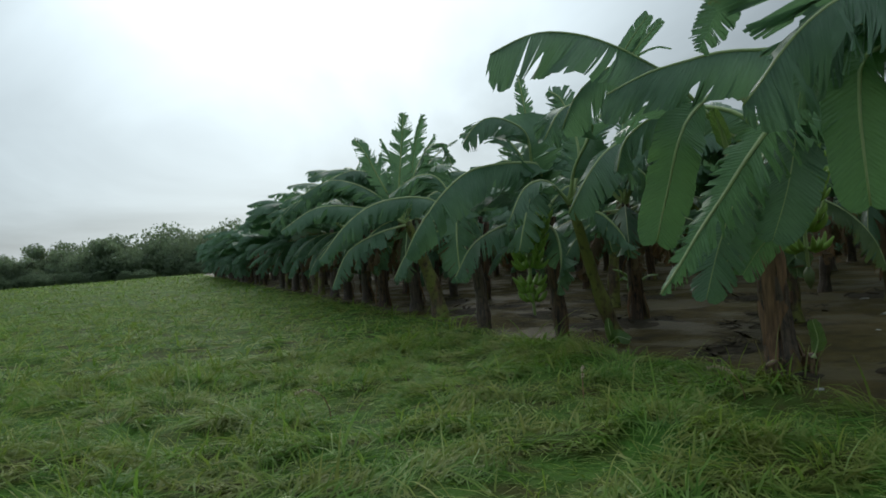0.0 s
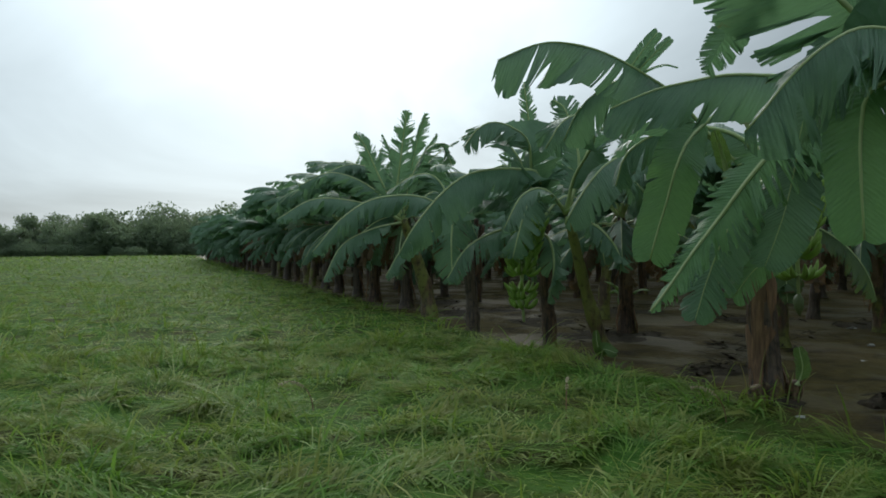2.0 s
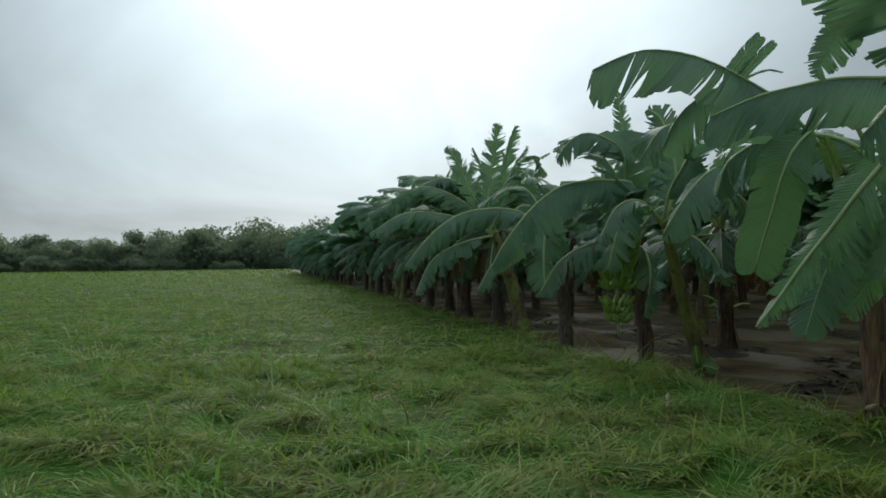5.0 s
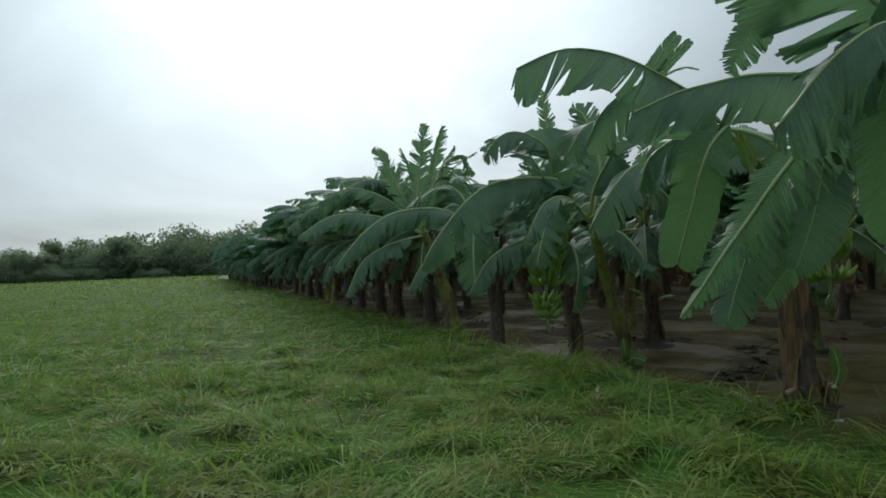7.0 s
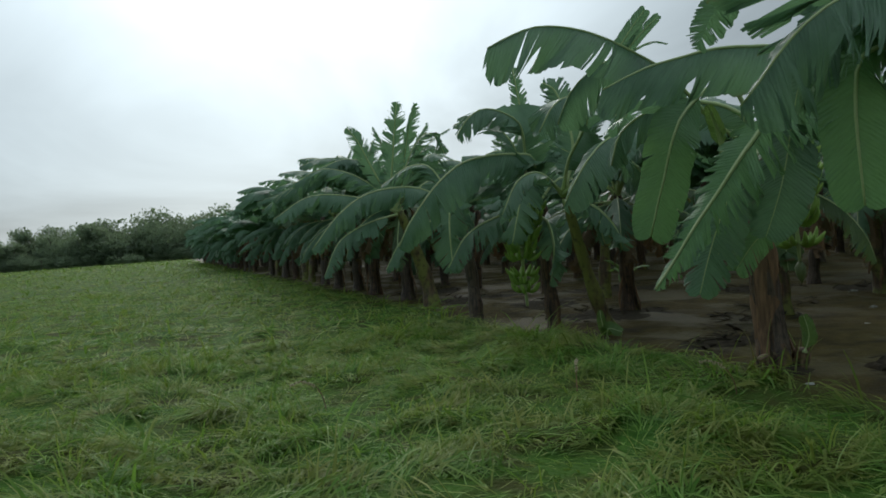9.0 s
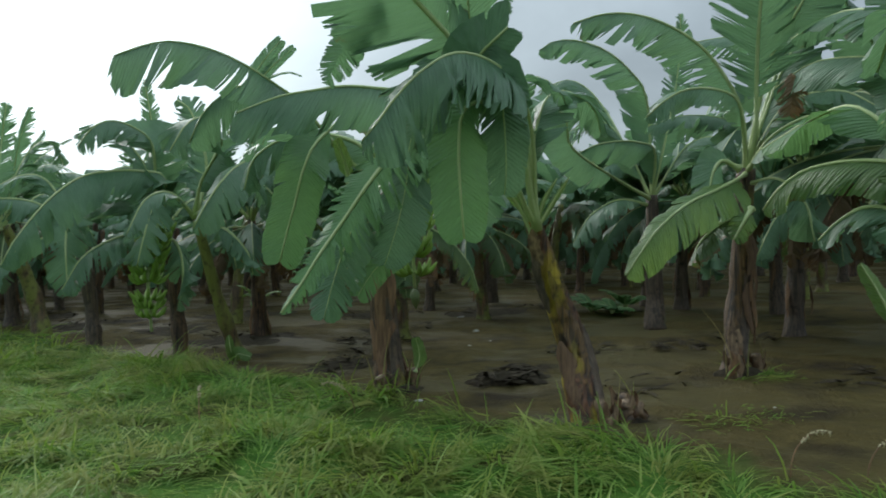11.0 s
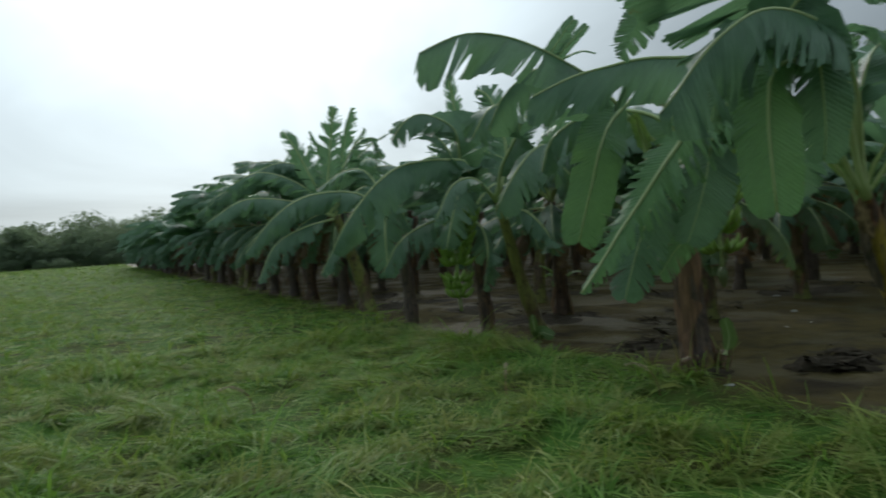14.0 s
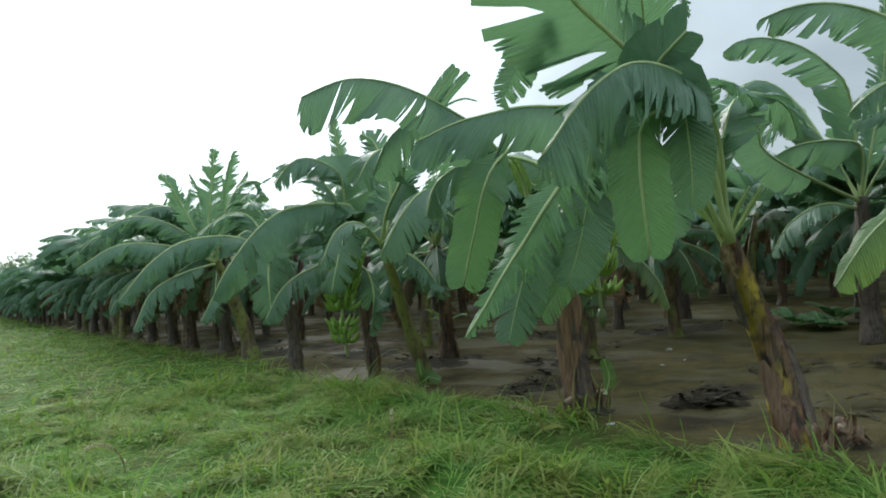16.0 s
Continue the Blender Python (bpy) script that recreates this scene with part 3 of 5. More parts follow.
ground = new("ground", mesh_of("ground", gv, gf, M_GROUND))
tagged(ground, "open field soil turning to wet brown mud under plants", "ground", kind="structure")


def grass_field(name, count, box, length, width, seed, keep, label, material=None):
    """Many bent blades of long grass, combed and laid over in tufts."""
    rng = np.random.default_rng(seed)
    x0, x1, y0, y1 = box
    verts, faces = [], []
    base = 0
    pts = rng.random((count, 2)) * [x1 - x0, y1 - y0] + [x0, y0]
    for x, y in pts:
        if not keep(x, y, rng):
            continue
        tuft = noise.noise(Vector((x * 1.1, y * 1.1, 11.0)))
        tall = noise.noise(Vector((x * 0.45, y * 0.45, 23.0)))
        lay = 5.5 * math.pi * noise.noise(Vector((x * 0.55, y * 0.55, 31.0))) + rng.normal(0, 0.5)
        if rng.random() < 0.75 * min(1.0, max(0.0, -tuft * 2.2)):
            continue
        ln = length * rng.uniform(0.55, 1.3) * (1 + 0.75 * tuft + 0.3 * tall)
        w = width * rng.uniform(0.6, 1.4)
        rise = np.clip(rng.normal(0.42, 0.36) - 0.5 * max(0, tall), 0.03, 1.4)
        bend = rng.uniform(0.5, 1.7)
        c, sn = math.cos(lay), math.sin(lay)
        px, py, pz = x, y, ground_height(x, y) - 0.01
        sx, sy = -sn * w * 0.5, c * w * 0.5
        tw = rng.normal(0, 0.5)
        rows = []
        for k in range(4):
            taper = (1.0, 0.95, 0.65, 0.0)[k]
            rows.append((px, py, pz, taper))
            e = rise - bend * (k + 0.5) / 3
            px += c * math.cos(e) * ln / 3
            py += sn * math.cos(e) * ln / 3
            pz = max(pz + math.sin(e) * ln / 3, 0.012 * rng.random() + ground_height(x, y))
        for a, b, h, taper in rows[:3]:
            verts.append((a - sx * taper, b - sy * taper, h - tw * w * 0.3 * taper))
            verts.append((a + sx * taper, b + sy * taper, h + tw * w * 0.3 * taper))
        verts.append(rows[3][:3])
        faces += [(base, base + 1, base + 3, base + 2), (base + 2, base + 3, base + 5, base + 4), (base + 4, base + 5, base + 6)]
        base += 7
    ob = new(name, mesh_of(name, verts, faces, material or M_GRASS))
    return tagged(ob, label, "grass", kind="stuff")


def on_grass(x, y, rng):
    return x < edge_at(y) + 0.02 + 0.35 * noise.noise(Vector((x * 0.9, y * 0.9, 5.0))) + abs(rng.normal(0, 0.12))


def seen_side(x, y):
    """Only where the field lies open before the plants, ahead of the place where one stands."""
    return y > 1.2 + 0.0 * x and x > -0.62 * y - 2.5


grass_field("grass", 120000, (-9, 5.8, 1.8, 12), 0.31, 0.0108, 1, lambda x, y, r: seen_side(x, y) and on_grass(x, y, r), "long wet green grass with straw-coloured blades laid over")
grass_field("grass", 75000, (-24, 6, 11, 36), 0.42, 0.02, 2, lambda x, y, r: seen_side(x, y) and on_grass(x, y, r) and r.random() < 1.1 - y / 60, "long wet green grass further out in the field")
grass_field("grass", 40000, (-70, 7, 34, 95), 0.45, 0.05, 3, lambda x, y, r: seen_side(x, y) and on_grass(x, y, r), "far green grass up to the trees")
grass_field("grass", 26000, (-150, 12, 94, 226), 0.7, 0.14, 12, lambda x, y, r: seen_side(x, y) and on_grass(x, y, r), "pale far grass before the trees")
# pale stray blades, clumped so that their colour also gives the whitish wet sheen
grass_field("grass", 12000, (-7, 5.2, 2.2, 13), 0.30, 0.010, 9, lambda x, y, r: on_grass(x + 0.1, y, r) and seen_side(x, y) and noise.noise(Vector((x * 1.1, y * 1.1, 41.0))) > 0.12, "stray pale blades, coloured also as the sheen on the matted grass", M_STRAY_SHEEN)
grass_field("grass", 3000, (2.5, 5.8, 2.4, 9.0), 0.42, 0.015, 4, lambda x, y, r: on_grass(x - 0.1, y, r) and x > edge_at(y) - 1.5 and r.random() < 0.5 + 1.2 * noise.noise(Vector((x * 1.6, y * 1.6, 2.0))), "tall bright green grass along the edge of the mud")
grass_field("grass", 900, (7.2, 8.7, 3.0, 4.1), 0.22, 0.012, 5, lambda x, y, r: math.hypot(x - 7.95, (y - 3.62) * 1.4) < 0.25 + 0.3 * r.random(), "low green weeds round the foot of a banana stem")
grass_field("grass", 500, (5.4, 6.6, 2.2, 3.6), 0.16, 0.010, 6, lambda x, y, r: math.hypot(x - 6.0, (y - 2.9) * 1.4) < 0.2 + 0.5 * r.random(), "sparse short grass on the mud")
grass_field("grass", 9000, (-7, 5.2, 3.0, 14), 0.42, 0.02, 7, lambda x, y, r: on_grass(x + 0.2, y, r) and seen_side(x, y) and noise.noise(Vector((x * 0.8, y * 0.8, 9.0))) > 0.08, "broad-bladed tufts standing out of the laid grass")
grass_field("grass", 26000, (-8, 5.4, -5.0, 2.1), 0.4, 0.013, 8, lambda x, y, r: on_grass(x, y, r) and not (y > 1.2 and seen_side(x, y) and y > 1.85), "long wet grass where one stands")

# ---- banana plants along the field ----

# the leaning plant at the edge of the mud
leaning = thing("banana_plant", (5.20, 3.71, -0.03), "banana plant leaning on a brown and yellow peeling stem", "banana plant", PLANT_GROUP)
add_trunk(leaning, [(0, 0, -0.08), (0.06, 0.21, 0.60), (-0.07, 0.30, 1.09), (-0.18, 0.30, 1.36), (-0.30, 0.28, 1.58)], 0.158, 0.080, 3, M_STEM_YELLOW)
add_leaf(leaning, [(-0.27, 0.26, 1.50), (-0.69, 0.13, 1.94), (-1.02, -0.04, 2.34), (-1.21, -0.17, 2.51), (-1.23, -0.26, 2.38), (-1.19, -0.25, 2.14), (-1.13, -0.20, 1.89), (-1.10, -0.15, 1.73)], 0.44, (-0.75, -0.62, 0.2), droop=0.4, torn=0.3, reach=0.6, bare=0.48, tip=1.2, rib=0.012, seed=406)
add_leaf(leaning, [(-0.27, 0.26, 1.50), (-0.57, 0.03, 2.19), (-0.98, -0.18, 2.47), (-1.35, -0.27, 2.57), (-1.64, -0.26, 2.58), (-1.87, -0.22, 2.46), (-2.04, -0.16, 2.29), (-2.15, -0.10, 2.13), (-2.21, -0.03, 2.03)], 1.25, (-0.42, -0.36, 0.83), droop=0.95, torn=0.6, bare=0.42, lod=1.9, rib=0.02, lopside=(0.45, 1.0), tip=0.8, seed=11, reach=0.7, taper=0.2, gap=2.0)
add_leaf(leaning, [(-0.27, 0.26, 1.50), (-0.55, 0.13, 2.29), (-0.88, 0.14, 2.55), (-1.21, 0.12, 2.75), (-1.44, 0.14, 2.92), (-1.66, 0.14, 3.06), (-1.85, 0.11, 3.19), (-2.04, 0.07, 3.32), (-2.22, 0.03, 3.41)], 1.25, (-0.72, -0.68, 0.05), droop=0.22, torn=0.55, bare=0.4, lod=1.5, rib=0.034, lopside=(0.5, 1.1), tip=0.7, seed=12, reach=0.75, gap=1.8)
add_leaf(leaning, [(-0.27, 0.26, 1.50), (-0.56, 0.15, 2.25), (-0.84, 0.24, 2.57), (-1.02, 0.18, 2.87), (-1.16, 0.07, 3.14), (-1.29, -0.07, 3.38), (-1.38, -0.21, 3.54)], 0.62, (-0.73, -0.66, 0.05), droop=0.25, torn=0.4, bare=0.36, lod=1.3, rib=0.018, seed=13)
add_leaf(leaning, [(-0.27, 0.26, 1.50), (-0.57, 0.17, 2.25), (-1.05, 0.04, 2.50), (-1.26, -0.07, 2.61), (-1.24, -0.20, 2.71), (-1.22, -0.33, 2.79)], 0.5, (-0.74, -0.65, 0.09), droop=0.2, torn=0.05, bare=0.62, rib=0.034, tip=4, lopside=(0.7, 1.0), seed=14)
add_leaf(leaning, [(-0.27, 0.26, 1.50), (-0.63, 0.09, 2.12), (-1.00, 0.01, 2.36), (-1.35, -0.05, 2.30), (-1.43, -0.06, 2.06), (-1.45, -0.08, 1.76), (-1.43, -0.08, 1.44)], 0.50, (-0.73, -0.66, 0.15), droop=0.25, torn=0.12, bare=0.5, tip=1.6, rib=0.026, material=M_LEAF_LIT_GREEN, seed=15)
add_leaf(leaning, [(-1.79, 0.27, 3.03), (-1.80, 0.47, 2.88), (-1.81, 0.65, 2.73), (-1.82, 0.83, 2.55)], 0.36, (-0.62, -0.74, 0.0), droop=0.7, torn=0.7, bare=0.02, rib=0, seed=16)
add_leaf(leaning, [(-0.27, 0.26, 1.50), (-0.40, 0.16, 2.09), (-0.31, 0.16, 2.36), (-0.13, 0.21, 2.54), (0.11, 0.20, 2.60), (0.41, 0.17, 2.49), (0.55, 0.20, 2.29)], 0.62, droop=0.9, torn=0.35, bare=0.25, rib=0.016, seed=17)
add_leaf(leaning, [(-0.27, 0.26, 1.50), (-0.43, 0.19, 2.09), (-0.43, 0.29, 2.37), (-0.45, 0.25, 2.60), (-0.36, 0.13, 2.65), (-0.25, 0.03, 2.56), (-0.12, 0.05, 2.45)], 0.40, droop=0.9, torn=0.5, bare=0.3, rib=0.014, seed=401)
add_leaf(leaning, [(-0.27, 0.26, 1.50), (-0.61, 0.08, 2.16), (-1.02, 0.02, 2.44), (-1.33, 0.03, 2.50), (-1.52, 0.11, 2.37), (-1.58, 0.20, 2.19), (-1.60, 0.25, 1.99)], 0.62, (-0.72, -0.62, 0.3), droop=0.5, torn=0.75, bare=0.45, tip=1.0, lod=1.5, rib=0.010, seed=404, gap=2.0)
add_leaf(leaning, [(-0.29, 0.28, 1.45), (-0.18, 0.13, 1.74), (-0.16, 0.01, 1.89)], 0.05, (-0.79, -0.61, 0.20), droop=0.3, torn=0, material=M_LEAF_PALE, rib=0.015, seed=402)
add_leaf(leaning, [(-0.29, 0.28, 1.45), (-0.38, 0.30, 1.71), (-0.53, 0.31, 1.94)], 0.08, (-0.77, -0.64, 0.20), droop=0.5, torn=0.2, material=M_LEAF_DRYING, bare=0.3, rib=0.02, seed=403)
add_leaf(leaning, [(-0.29, 0.28, 1.45), (-0.45, 0.31, 1.71), (-0.69, 0.34, 1.90)], 0.08, (-0.76, -0.65, 0.20), droop=0.5, torn=0.1, material=M_LEAF_PALE, bare=0.35, rib=0.02, seed=18)
add_leaf(leaning, [(-0.29, 0.28, 1.45), (-0.28, 0.18, 1.70), (-0.25, 0.06, 1.88)], 0.05, (-0.79, -0.62, 0.21), droop=0.3, torn=0, material=M_LEAF_PALE, rib=0.02, seed=19)
add_leaf(leaning, [(-0.29, 0.28, 1.48), (-0.30, 0.27, 1.80), (-0.29, 0.23, 2.05)], 0.06, (-0.78, -0.63, 0.19), droop=0.3, torn=0, material=M_LEAF_PALE, rib=0.02, seed=20)
add_leaf(leaning, [(-1.18, -0.12, 3.26), (-1.10, -0.18, 3.18), (-1.00, -0.15, 3.07), (-0.93, -0.11, 2.97)], 0.09, (-0.7, -0.7, 0.1), droop=0.6, torn=0.8, bare=0.02, rib=0, seed=405)

# the upright plant behind hanging leaves
upright = thing("banana_plant", (5.19, 6.08, -0.03), "banana plant with broad hanging leaves and a rough brown stem", "banana plant", PLANT_GROUP)
add_trunk(upright, [(0, 0, -0.08), (0.04, 0.09, 0.39), (0.02, 0.11, 0.93), (0.02, 0.08, 1.48), (0.05, -0.03, 1.97)], 0.145, 0.095, 5, M_STEM)
add_leaf(upright, [(-0.13, -0.51, 0.23), (-0.12, -0.56, 0.38), (-0.16, -0.56, 0.55)], 0.16, (-0.62, -0.75, 0.2), droop=0.5, torn=0.2, bare=0.1, rib=0.008, material=M_LEAF_PALE, seed=35)
add_leaf(upright, [(0.06, -0.03, 1.88), (-0.25, -0.66, 2.26), (-0.46, -0.84, 1.96), (-0.60, -0.90, 1.67), (-0.68, -0.88, 1.44), (-0.74, -0.84, 1.25)], 0.60, (-0.68, -0.72, 0.2), droop=0.4, torn=0.3, reach=0.6, bare=0.25, tip=1.0, rib=0.012, seed=34)
add_leaf(upright, [(0.06, -0.03, 1.88), (-0.58, 0.29, 2.54), (-0.97, 0.25, 2.85), (-1.23, 0.28, 2.91), (-1.48, 0.33, 2.83), (-1.66, 0.47, 2.64), (-1.76, 0.56, 2.37)], 1.0, (-0.45, -0.5, 0.75), droop=0.95, torn=0.45, reach=0.6, bare=0.3, lopside=(0.3, 1.0), rib=0.016, seed=33)
add_leaf(upright, [(0.06, -0.03, 1.88), (-0.23, -0.83, 2.33), (-0.72, -1.05, 2.22), (-1.02, -1.02, 1.93), (-1.24, -0.95, 1.63), (-1.46, -0.92, 1.37), (-1.63, -0.87, 1.12), (-1.78, -0.84, 0.93)], 0.80, (-0.74, -0.60, 0.25), droop=0.35, torn=0.75, bare=0.25, lod=1.9, lopside=(0.95, 1.3), rib=0.032, material=M_LEAF_LIT_GREEN, seed=21, reach=0.75, taper=0.55, tip=0.4, gap=2.6)
add_leaf(upright, [(0.06, -0.03, 1.88), (-0.32, -0.01, 2.62), (-0.71, 0.07, 2.42), (-0.93, 0.02, 2.14), (-1.03, 0.05, 1.79), (-1.09, 0.10, 1.54), (-1.14, 0.14, 1.30)], 0.56, (-0.62, -0.78, 0.12), droop=0.18, torn=0.1, bare=0.46, tip=2.2, rib=0.026, material=M_LEAF_LIT_GREEN, seed=22, reach=0.5)
add_leaf(upright, [(0.06, -0.03, 1.88), (-0.02, -0.50, 2.47), (-0.33, -0.69, 2.75), (-0.66, -0.68, 2.78), (-0.93, -0.59, 2.78), (-1.18, -0.52, 2.73), (-1.41, -0.42, 2.68), (-1.61, -0.34, 2.60), (-1.75, -0.24, 2.53)], 1.10, (-0.45, -0.38, 0.80), droop=1.0, torn=0.3, lod=1.5, lopside=(0.3, 1.0), bare=0.2, tip=2.0, rib=0.026, seed=23, reach=0.6)
add_leaf(upright, [(0.06, -0.03, 1.88), (-0.33, 0.19, 2.30), (-0.81, 0.20, 2.75), (-1.12, 0.14, 2.89), (-1.43, 0.06, 2.99), (-1.74, -0.01, 3.06), (-1.99, -0.00, 3.10), (-2.22, -0.00, 3.09), (-2.41, 0.04, 3.03), (-2.60, 0.09, 2.94)], 1.15, (-0.42, -0.45, 0.78), droop=1.0, torn=0.25, lod=1.5, lopside=(0.12, 1.0), bare=0.3, tip=2.6, rib=0.022, seed=24, gap=2.5)
add_leaf(upright, [(-1.34, 0.27, 2.90), (-1.27, 0.19, 3.02), (-1.19, 0.11, 3.16), (-1.12, 0.03, 3.27)], 0.17, (-0.6, -0.78, 0.06), droop=0.2, torn=0.0, bare=0.05, tip=3, rib=0.008, seed=25)
add_leaf(upright, [(-1.28, 0.23, 2.87), (-1.19, 0.14, 3.01), (-1.10, 0.06, 3.12), (-1.02, -0.02, 3.21)], 0.12, (-0.6, -0.78, 0.06), droop=0.3, torn=0.0, bare=0.05, tip=3, rib=0.008, seed=26)
add_leaf(upright, [(-0.43, -0.70, 1.44), (-0.58, -0.71, 1.32), (-0.72, -0.66, 1.19), (-0.87, -0.62, 0.99)], 0.34, (-0.66, -0.75, 0.2), droop=0.3, torn=0.25, bare=0.05, tip=1.5, rib=0.008, material=M_LEAF_LIT_GREEN, seed=27)
add_leaf(upright, [(-0.48, -0.55, 1.95), (-0.79, -0.68, 1.79), (-0.98, -0.65, 1.47), (-1.11, -0.62, 1.15), (-1.23, -0.62, 0.83)], 0.62, (-0.65, -0.75, 0.2), droop=0.45, torn=0.45, bare=0.15, rib=0.012, seed=28)
add_leaf(upright, [(0.06, -0.03, 1.88), (-0.10, -0.52, 2.20), (0.02, -0.79, 2.34), (0.14, -1.03, 2.18), (0.23, -1.09, 1.88), (0.25, -1.09, 1.58)], 0.70, droop=0.9, torn=0.5, seed=29)
add_leaf(upright, [(0.06, -0.03, 1.88), (-0.16, 0.05, 2.34), (-0.35, 0.42, 2.53), (-0.62, 0.73, 2.52), (-0.83, 1.01, 2.33), (-0.91, 1.09, 2.02)], 0.80, (-0.5, -0.5, 0.7), droop=0.9, torn=0.35, seed=30)
add_leaf(upright, [(-0.71, -0.37, 1.97), (-0.79, -0.40, 2.17), (-0.88, -0.42, 2.36)], 0.15, (-0.62, -0.78, 0.14), droop=0.3, torn=0, material=M_LEAF_PALE, seed=31)
add_leaf(upright, [(-1.28, 0.24, 2.85), (-1.16, 0.14, 2.96), (-1.04, 0.05, 3.00), (-0.94, -0.01, 2.97)], 0.09, droop=0.4, torn=0.1, bare=0.05, tip=2, rib=0.008, seed=32)
add_bunch(upright, [(0.26, 0.10, 1.92), (0.52, 0.25, 1.99), (0.69, 0.37, 1.71), (0.72, 0.41, 1.35), (0.75, 0.43, 0.93)], 8, 4)

# the green-stemmed plant that leans over the field
green_stem = thing("banana_plant", (5.50, 9.45, -0.03), "banana plant leaning on a slim yellow-green stem", "banana plant", PLANT_GROUP)
add_trunk(green_stem, [(0, 0, -0.08), (-0.27, -0.04, 0.64), (-0.49, -0.10, 1.34), (-0.65, -0.14, 1.91)], 0.100, 0.065, 7, M_STEM_GREEN)
add_leaf(green_stem, [(-0.65, -0.14, 1.84), (-0.65, -0.76, 2.08), (-0.71, -1.45, 2.38), (-1.03, -1.72, 2.27), (-1.26, -1.80, 2.07), (-1.42, -1.82, 1.86), (-1.52, -1.76, 1.65)], 0.85, (-0.55, -0.60, 0.55), droop=0.75, torn=0.4, bare=0.38, lopside=(0.35, 1.0), seed=41)
add_leaf(green_stem, [(-0.65, -0.14, 1.84), (-0.69, -0.42, 2.26), (-0.69, -0.93, 2.68), (-1.05, -1.22, 2.89), (-1.36, -1.38, 2.77), (-1.54, -1.36, 2.49)], 1.0, (-0.4, -0.5, 0.75), droop=0.95, torn=0.35, seed=42)
add_leaf(green_stem, [(-0.65, -0.14, 1.84), (-0.13, -0.25, 2.33), (0.38, -0.33, 2.10), (0.55, -0.30, 1.45)], 0.80, droop=0.9, torn=0.5, seed=43)
add_leaf(green_stem, [(-0.65, -0.14, 1.84), (-0.30, -0.21, 2.76), (0.22, -0.27, 3.20), (0.77, -0.32, 3.28)], 0.85, droop=0.8, torn=0.5, seed=44)
add_leaf(green_stem, [(-0.65, -0.14, 1.84), (-0.44, -0.09, 2.49), (-0.54, 0.06, 3.17), (-0.66, 0.20, 3.34)], 0.70, (-0.46, -0.88, 0.13), droop=0.6, torn=0.7, seed=45)
add_leaf(green_stem, [(-0.65, -0.14, 1.84), (-1.02, -0.27, 2.12), (-1.35, -0.32, 2.04), (-1.58, -0.29, 1.64)], 0.70, droop=0.9, torn=0.5, seed=46)
add_leaf(green_stem, [(-0.65, -0.13, 1.77), (-0.43, -0.46, 1.68), (-0.25, -0.66, 1.39), (-0.20, -0.70, 1.11)], 0.60, droop=0.9, torn=0.6, seed=47)

# the plant that bears the large bunch
bearing = thing("banana_plant", (5.22, 10.54, -0.03), "banana plant bearing a large green bunch beside a reddish stem", "banana plant", PLANT_GROUP)
add_trunk(bearing, [(0, 0, -0.08), (-0.01, 0.06, 0.54), (-0.09, 0.03, 1.19), (-0.22, -0.01, 1.75)], 0.110, 0.080, 9, M_STEM)
add_leaf(bearing, [(-0.22, -0.01, 1.71), (-0.31, -0.33, 2.38), (-0.67, -0.40, 2.47), (-1.09, -0.44, 2.45), (-1.46, -0.50, 2.36), (-1.77, -0.48, 2.14), (-2.04, -0.48, 1.85), (-2.25, -0.51, 1.58), (-2.37, -0.48, 1.34)], 1.10, (-0.2, -0.3, 0.9), droop=1.25, torn=0.4, bare=0.08, lod=1.2, seed=51, gap=2.0)
add_leaf(bearing, [(-0.22, -0.01, 1.71), (-0.32, -0.10, 2.32), (-0.47, -0.31, 2.85), (-0.79, -0.42, 3.04), (-1.10, -0.51, 3.07), (-1.32, -0.52, 2.95), (-1.46, -0.44, 2.74)], 1.10, (-0.3, -0.4, 0.85), droop=1.0, torn=0.5, bare=0.12, lod=1.1, seed=52, gap=2.0)
add_leaf(bearing, [(-0.22, -0.01, 1.71), (-0.87, -0.22, 1.64), (-1.37, -0.31, 1.42), (-1.66, -0.31, 1.01)], 0.9, droop=0.9, torn=0.6, seed=53)
add_leaf(bearing, [(-0.22, -0.01, 1.71), (-0.16, 0.19, 2.65), (-0.21, 0.23, 3.27), (-0.31, 0.17, 3.78)], 0.42, (-0.42, -0.90, 0.13), droop=0.6, torn=0.95, seed=54)
add_leaf(bearing, [(-0.22, -0.01, 1.71), (0.29, 0.01, 2.15), (0.73, 0.00, 1.82), (0.86, -0.06, 1.16)], 0.75, droop=0.9, torn=0.5, seed=55)
add_leaf(bearing, [(-0.22, -0.01, 1.71), (-0.25, 0.34, 2.59), (-0.60, 0.72, 3.17), (-0.96, 0.98, 3.08)], 0.80, droop=0.8, torn=0.7, seed=56)
add_leaf(bearing, [(-0.22, -0.01, 1.67), (-0.21, -0.42, 1.50), (-0.24, -0.61, 1.12), (-0.33, -0.59, 0.67)], 0.55, droop=0.9, torn=0.6, seed=57)
add_leaf(bearing, [(-0.22, -0.01, 1.71), (-0.49, -0.46, 2.22), (-0.68, -0.68, 1.94), (-0.85, -0.82, 1.61), (-0.96, -0.87, 1.29)], 0.75, (-0.5, -0.75, 0.4), droop=0.7, torn=0.6, gap=2, bare=0.2, seed=58)
add_bunch(bearing, [(-0.22, -0.01, 1.72), (-0.48, -0.28, 1.66), (-0.60, -0.38, 1.22), (-0.62, -0.40, 0.82), (-0.60, -0.41, 0.40)], 10, 6, radius=0.09, bud=False)
